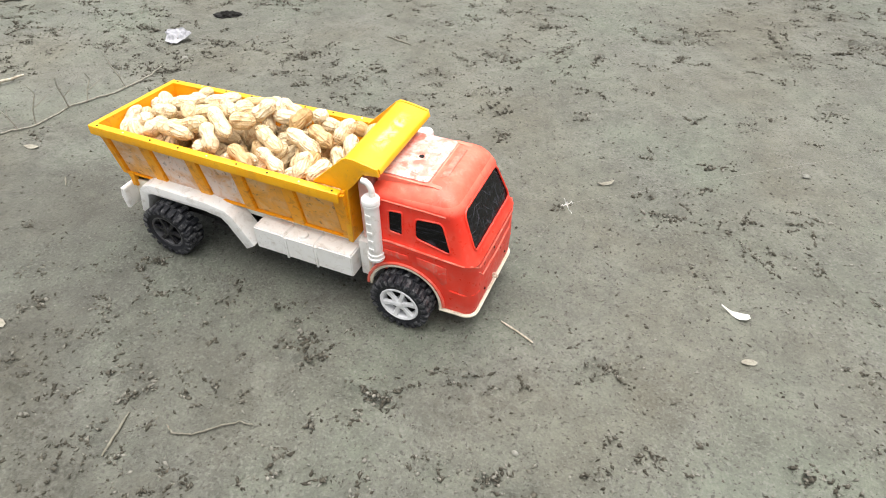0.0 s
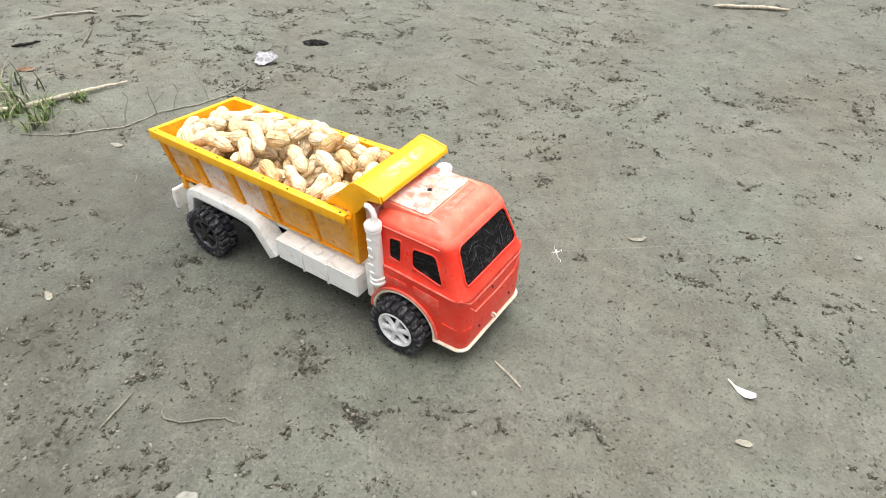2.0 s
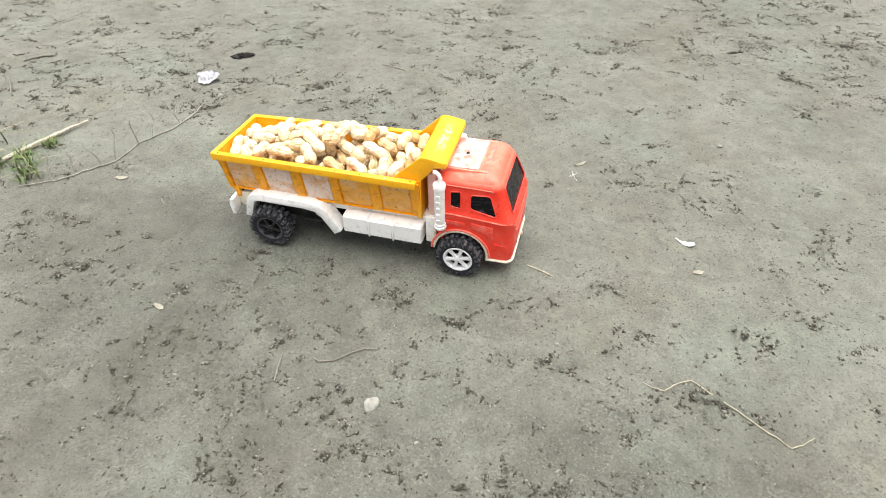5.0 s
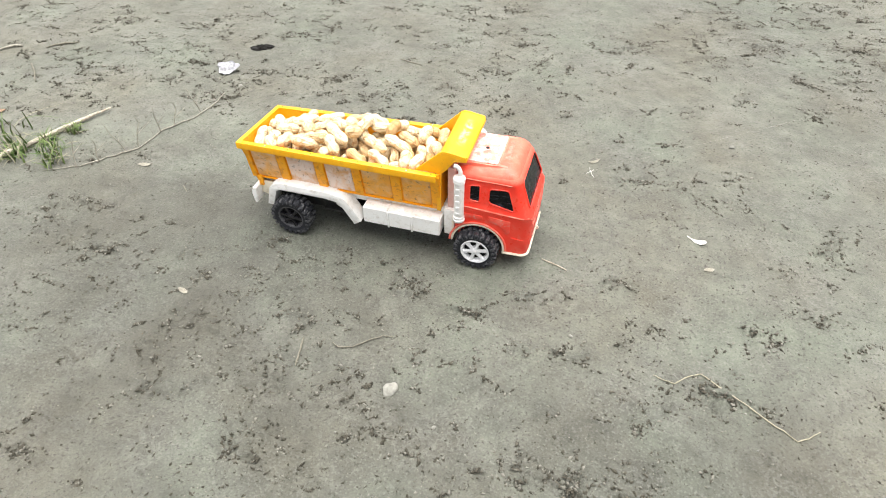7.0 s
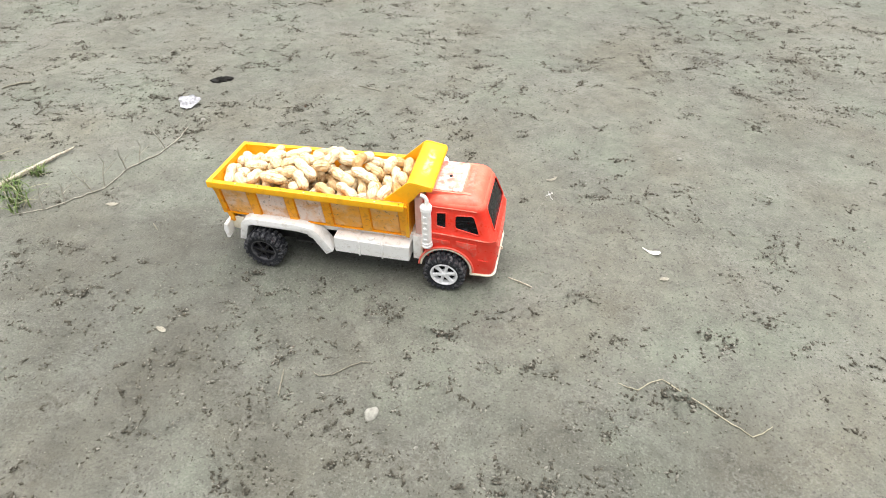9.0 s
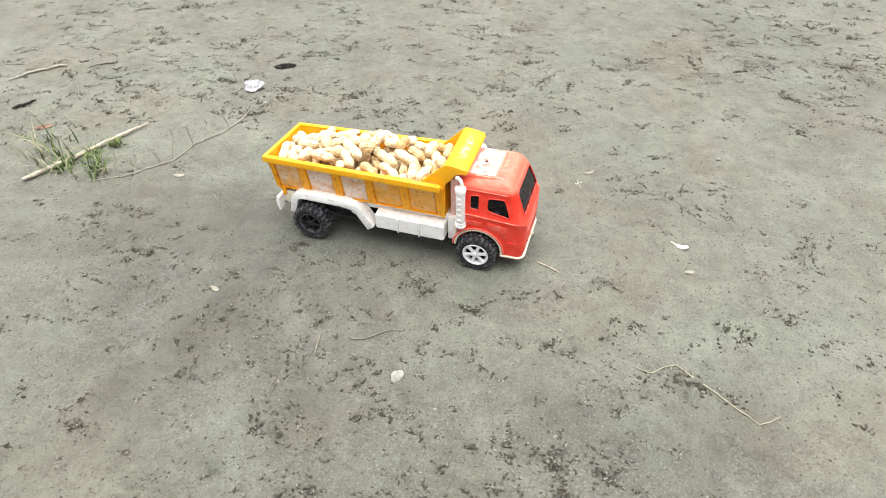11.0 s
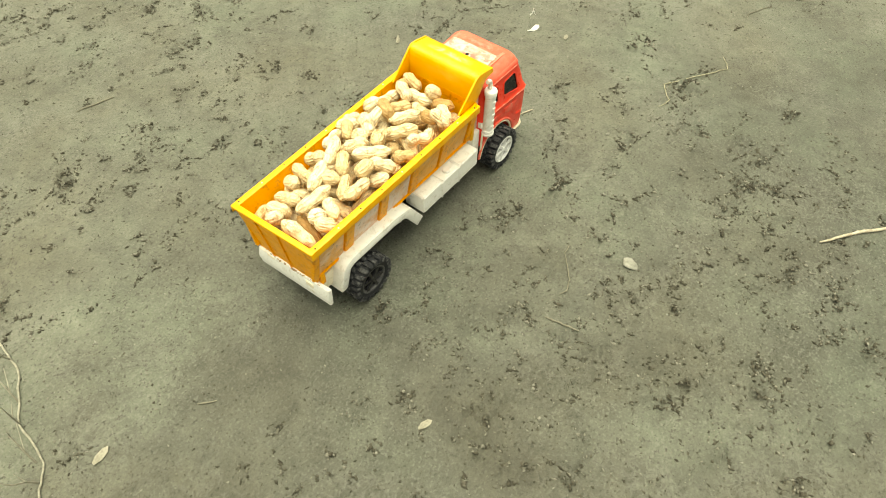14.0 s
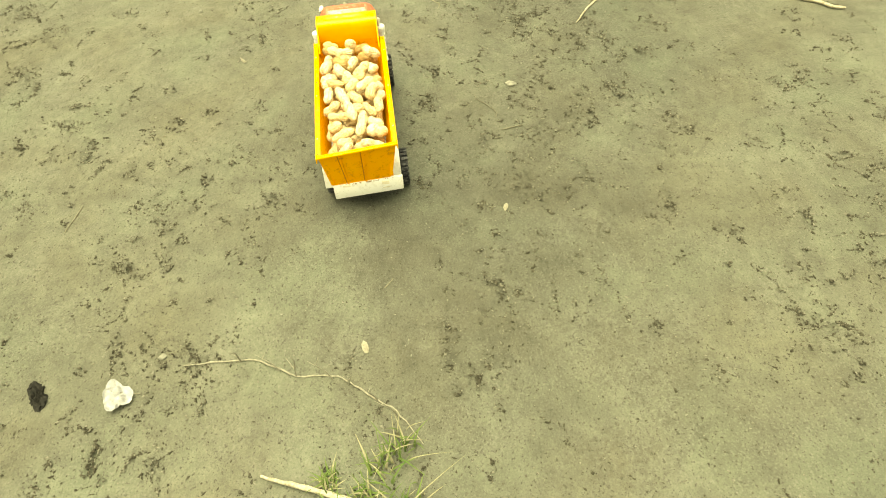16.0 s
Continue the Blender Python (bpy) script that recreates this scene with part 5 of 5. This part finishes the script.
single("stick", rod([(0.369, -0.027), (0.388, -0.034), (0.407, -0.042)], 0.0011, seed=2), WOOD, "short straight pale stick lying on mud", "stick", "dry sticks")
single("stick", rod([(0.110, -0.299), (0.106, -0.280), (0.101, -0.257)], 0.0012, wobble=0.0004, seed=3), TWIG, "short grey stick with a knobbly end", "stick", "dry sticks")
single("root_fibre", rod([(0.140, -0.253), (0.150, -0.258), (0.167, -0.252), (0.182, -0.239), (0.198, -0.226), (0.212, -0.224)], 0.0008, lift=1.6, wobble=0.0005, seed=4), TWIG, "thin curved brown root fibre", "root")
single("stick", rod([(-0.600, -0.085), (-0.556, 0.003), (-0.525, 0.078), (-0.494, 0.153)], 0.0056, wobble=0.0007, seed=5, fine=8, taper=0.45), WOOD, "long bleached stick beside a grass tuft", "stick", "dry sticks")
single("stick", rod([(0.239, 1.084), (0.307, 1.118), (0.381, 1.145)], 0.0042, wobble=0.001, seed=6), WOOD, "thick pale broken stick on smooth mud", "stick", "dry sticks")
single("stick", rod([(-0.031, 0.500), (0.024, 0.481)], 0.0012, seed=7), TWIG, "thin dull stick on mud", "stick", "dry sticks")
single("stick", rod([(-0.228, -0.018), (-0.212, -0.032)], 0.0011, seed=8), TWIG, "tiny pale stick chip", "stick", "dry sticks")
single("straw", rod([(0.535, -0.192), (0.546, -0.197), (0.560, -0.198), (0.575, -0.184), (0.590, -0.175), (0.612, -0.188), (0.635, -0.201), (0.665, -0.222), (0.694, -0.239), (0.706, -0.233), (0.720, -0.220)], 0.0009, wobble=0.0006, seed=9, fine=4), STRAW, "bent dry straw stem lying on mud", "straw")
single("root_fibre", rod([(0.858, -0.207), (0.872, -0.206), (0.888, -0.214), (0.904, -0.219), (0.920, -0.232)], 0.0009, wobble=0.001, seed=10, fine=4), TWIG, "rough grey root fibre on mud", "root")

single("stick", rod([(0.419, -0.481), (0.462, -0.510), (0.505, -0.548), (0.560, -0.560)], 0.0022, wobble=0.0008, seed=14), WOOD, "slender curved pale stick on mud", "stick", "dry sticks")
single("stick", rod([(0.430, -0.960), (0.400, -1.010), (0.372, -1.030), (0.361, -1.054)], 0.0036, wobble=0.001, seed=15), WOOD, "crooked thick pale stick on mud", "stick", "dry sticks")

# forked runner with upright shoots beside the grass
runner = thing("dry_runner", "dry brown creeping stem with upright side shoots", "twig")
main = [(-0.480, -0.050), (-0.430, -0.020), (-0.394, 0.022), (-0.366, 0.055), (-0.359, 0.111), (-0.324, 0.170), (-0.318, 0.225), (-0.318, 0.270)]
part("stem", rod(main, 0.0012, wobble=0.0012, seed=12), RUNNER, runner)
for i, (x, y) in enumerate(((-0.436, -0.020), (-0.410, 0.004), (-0.381, 0.041), (-0.371, 0.062), (-0.358, 0.112), (-0.345, 0.136), (-0.322, 0.190))):
    rr = random.Random(20 + i)
    h = rr.uniform(0.035, 0.055)
    dx, dy = rr.uniform(-0.02, 0.005), rr.uniform(-0.01, 0.02)
    part("shoot", tube_bm([(x, y, gz(x, y) + 0.001), (x + 0.3 * dx, y + 0.3 * dy, h * 0.35), (x + 0.7 * dx, y + dy, h * 0.7), (x + dx * 1.2, y + 0.6 * dy, h)], [0.0012, 0.0010, 0.0008, 0.0004], 6), RUNNER, runner)
    part("shoot", tube_bm([(x + 0.3 * dx, y + 0.3 * dy, h * 0.35), (x + dx + 0.010, y + dy + 0.012, h * 0.62)], [0.0008, 0.0003], 5), RUNNER, runner)


def grass_tuft(x, y, count, height, seed, label):
    rr = random.Random(seed)
    tuft = thing("grass_tuft", label, "grass", "grass tufts")
    for k in range(count):
        a, lean, h = rr.uniform(0, math.tau), rr.uniform(0.15, 1.5), height * rr.uniform(0.5, 1.0)
        bx, by = x + rr.gauss(0, height * 0.26), y + rr.gauss(0, height * 0.26)
        w = rr.uniform(0.0009, 0.0018)
        bm = bmesh.new()
        rows = []
        for i in range(6):
            s = i / 5
            out = lean * h * s * s
            c = Vector((bx + out * math.cos(a), by + out * math.sin(a), gz(bx, by) - 0.001 + h * (s - 0.42 * min(lean, 1.25) * s * s)))
            side = Vector((-math.sin(a), math.cos(a), 0)) * w * (1 - s ** 2) + Vector((0, 0, 0))
            fold = Vector((0, 0, -w * 0.6 * (1 - s)))
            rows.append([bm.verts.new(c - side), bm.verts.new(c + fold), bm.verts.new(c + side)] if i < 5 else [bm.verts.new(c)])
        for r0, r1 in zip(rows, rows[1:]):
            if len(r1) == 3:
                bm.faces.new((r0[0], r0[1], r1[1], r1[0]))
                bm.faces.new((r0[1], r0[2], r1[2], r1[1]))
            else:
                bm.faces.new((r0[0], r0[1], r1[0]))
                bm.faces.new((r0[1], r0[2], r1[0]))
        part("blade", bm, DRY_GRASS if rr.random() < 0.3 else GRASS, tuft)
    return tuft


grass_tuft(-0.600, -0.012, 34, 0.075, 31, "sparse tall green grass tuft beside the stick")
grass_tuft(-0.640, 0.030, 14, 0.095, 35, "tall thin green grass shoots on mud")
grass_tuft(-0.560, -0.022, 60, 0.036, 36, "matted dry and green grass at the stick's end")
grass_tuft(-0.512, 0.070, 60, 0.024, 32, "low green grass under the bleached stick")
grass_tuft(-0.538, 0.030, 50, 0.028, 34, "low green grass tuft under the bleached stick")
grass_tuft(-0.500, -0.004, 46, 0.046, 33, "spidery grass tuft with drooping pale blades")
grass_tuft(-0.478, -0.026, 20, 0.040, 37, "few drooping pale grass blades")


def flake(name, outline, x, y, turn, thick, curl, mat, label, category, seed=1, dome=0.0):
    """A small curled sheet (leaf, chip, paper) from a plan outline, with real thickness."""
    rr = random.Random(seed)
    bm = bmesh.new()
    n = len(outline)
    vs = []
    for ring in range(4):
        k = 1 - ring / 4
        for u, v in outline:
            z = curl * ((u * k) ** 2 + 0.4 * (v * k) ** 2) + dome * (1 - k) + rr.uniform(-1, 1) * thick * 0.6
            vs.append(bm.verts.new((u * k, v * k, z)))
    mid = bm.verts.new((0, 0, dome))
    for ring in range(3):
        for i in range(n):
            a, b = ring * n + i, ring * n + (i + 1) % n
            bm.faces.new((vs[a], vs[b], vs[b + n], vs[a + n]))
    for i in range(n):
        bm.faces.new((vs[3 * n + i], vs[3 * n + (i + 1) % n], mid))
    bmesh.ops.recalc_face_normals(bm, faces=bm.faces)
    bmesh.ops.solidify(bm, geom=list(bm.faces), thickness=thick)
    low = min(v.co.z for v in bm.verts)
    for v in bm.verts:
        v.co.z -= low
    ob = single(name, bm, mat, label, category)
    ob.matrix_world = pose(x, y, gz(x, y) + 0.0004, 0, 0, turn)
    return ob


petal = [(0.017, 0.000), (0.014, 0.0065), (0.006, 0.0072), (-0.004, 0.0045), (-0.012, 0.0016), (-0.019, 0.0012), (-0.019, -0.0006), (-0.012, -0.0012), (-0.003, -0.0040), (0.007, -0.0062), (0.014, -0.0052)]
flake("dry_leaf", [(u * 0.80, v * 0.74) for u, v in petal], 0.582, 0.071, -12, 0.0006, 26, LEAF_WHITE, "curled bleached white leaf scrap with a stalk", "leaf", 3, 0.004)
chip = [(0.010, 0), (0.006, 0.004), (-0.003, 0.0045), (-0.009, 0.002), (-0.010, -0.002), (-0.002, -0.004), (0.006, -0.0035)]
flake("leaf_scrap", [(u * 0.75, v * 0.75) for u, v in chip], 0.600, 0.015, 20, 0.0008, 14, DULL_LEAF, "small dull dry leaf scrap on mud", "leaf", 5, 0.002)
def paper_scrap():
    """A torn, creased sheet propped on a short stem."""
    thing_ob = thing("paper_scrap", "crumpled torn scrap of white paper on a stem", "paper", at=pose(-0.357, 0.352, gz(-0.357, 0.352), 14, 0, 15))
    bm = bmesh.new()
    rings, sides = 7, 30
    rows = []
    for i in range(1, rings + 1):
        row = []
        for k in range(sides):
            a = k * math.tau / sides
            edge = 0.0215 * (1 + 0.16 * math.sin(3 * a + 0.6) + 0.07 * math.sin(5 * a + 1) + 0.03 * math.sin(11 * a))
            p = Vector((math.cos(a), math.sin(a), 0)) * edge * i / rings
            fold = 0.010 * abs(noise.noise(p * 62)) + 0.0035 * abs(noise.noise(p * 150 + Vector((4, 2, 1))))
            row.append(bm.verts.new((p.x, p.y * 0.85, 0.0065 + fold)))
        rows.append(row)
    mid = bm.verts.new((0, 0, 0.0075))
    for k in range(sides):
        bm.faces.new((mid, rows[0][k], rows[0][(k + 1) % sides]))
        for q0, q1 in zip(rows, rows[1:]):
            bm.faces.new((q0[k], q1[k], q1[(k + 1) % sides], q0[(k + 1) % sides]))
    bmesh.ops.recalc_face_normals(bm, faces=bm.faces)
    bmesh.ops.solidify(bm, geom=list(bm.faces), thickness=0.0004)
    part("sheet", bm, PAPER, thing_ob, smooth=28)
    part("stem", tube_bm([(0.004, -0.004, 0.0075), (0.000, -0.016, 0.0055), (-0.004, -0.028, 0.0075)], [0.0009, 0.0009, 0.0006], 6), TWIG, thing_ob, "thin dark stem")
    return thing_ob


paper_scrap()
curl = [(0.012, 0.001), (0.006, 0.003), (-0.004, 0.0028), (-0.012, 0), (-0.004, -0.002), (0.006, -0.002)]
flake("leaf_scrap", curl, 0.412, 0.234, 35, 0.0007, 30, DULL_LEAF, "narrow curled dry leaf scrap on mud", "leaf", 9, 0.003)
flake("leaf_scrap", [(u * 0.9, v * 0.9) for u, v in chip], -0.094, -0.228, -20, 0.0010, 10, DULL_LEAF, "small pale dry leaf scrap on mud", "leaf", 10, 0.003)


def pebble(x, y, size, mat, label, seed, flat=0.5):
    bm = bmesh.new()
    bmesh.ops.create_icosphere(bm, subdivisions=3, radius=1)
    for v in bm.verts:
        k = 1 + 0.28 * noise.noise(v.co * 1.3 + Vector((seed, 0, 0))) + 0.10 * noise.noise(v.co * 4 + Vector((0, seed, 0)))
        v.co = Vector((v.co.x * k * size, v.co.y * k * size * 0.8, v.co.z * k * size * flat))
    ob = single("stone", bm, mat, label, "stone", "small stones", 180)
    ob.matrix_world = pose(x, y, gz(x, y) + size * flat * 0.45, 0, 0, seed * 40)
    return ob


pebble(0.235, -0.301, 0.0105, STONE, "flat pale stone half sunk in mud", 2, 0.35)
pebble(-0.300, 0.300, 0.006, STONE, "small pale stone on mud", 3)
pebble(0.430, -0.160, 0.003, STONE, "tiny pale stone on mud", 4)
pebble(0.640, 0.350, 0.005, STONE, "small pale stone on mud", 5)


def hole_lump():
    """A black, crusty lump with a ragged edge, standing in for a hole in the mud."""
    bm = bmesh.new()
    bmesh.ops.create_icosphere(bm, subdivisions=4, radius=1)
    for v in bm.verts:
        a = math.atan2(v.co.y, v.co.x)
        k = 1 + 0.25 * math.sin(2 * a + 1) + 0.35 * noise.noise(v.co * 2.1) + 0.30 * noise.noise(v.co * 5.5 + Vector((3, 1, 0)))
        v.co = Vector((v.co.x * k * 0.019, v.co.y * k * 0.012, v.co.z * 0.0060 * (1 + 0.9 * noise.noise(v.co * 6))))
    # black colour gives the shade inside the hole
    ob = single("mud_clod", bm, NEAR_BLACK, "ragged black lump standing in for a hole in the mud", "clod", smooth=50)
    ob.matrix_world = pose(-0.338, 0.462, gz(-0.338, 0.462) + 0.001, 0, 0, 20)
    return ob


hole_lump()

flake("leaf_scrap", [(u * 1.9, v * 1.6) for u, v in chip], -0.701, 0.083, 35, 0.0010, 8, BROWN_LEAF, "curled reddish-brown dead leaf by the grass", "leaf", 14, 0.008)
flake("leaf_scrap", [(u * 1.1, v * 1.0) for u, v in chip], -0.326, 0.016, 10, 0.0008, 12, DULL_LEAF, "small dull dry leaf scrap by the creeping stem", "leaf", 15, 0.002)
single("stick", rod([(-0.713, 0.201), (-0.738, 0.232), (-0.775, 0.262)], 0.0016, lift=1.0, wobble=0.0012, seed=17), TWIG, "thin curved grey twig on mud", "stick", "dry sticks")
pebble(0.300, -0.335, 0.0028, STONE, "tiny pale stone on mud", 6)
single("log", rod([(-0.824, 0.122), (-0.808, 0.145), (-0.798, 0.166)], 0.0036, wobble=0.0020, seed=21, taper=0.3), NEAR_BLACK, "dark rotten piece of wood on mud", "wood")
single("stick", rod([(-0.930, 0.225), (-0.905, 0.275), (-0.868, 0.318), (-0.850, 0.325)], 0.0026, wobble=0.0016, seed=22), RUNNER, "crooked dry twig on mud", "stick", "dry sticks")
single("stick", rod([(-0.795, 0.330), (-0.768, 0.362), (-0.742, 0.372)], 0.0022, wobble=0.0014, seed=23), TWIG, "short dark twig on mud", "stick", "dry sticks")
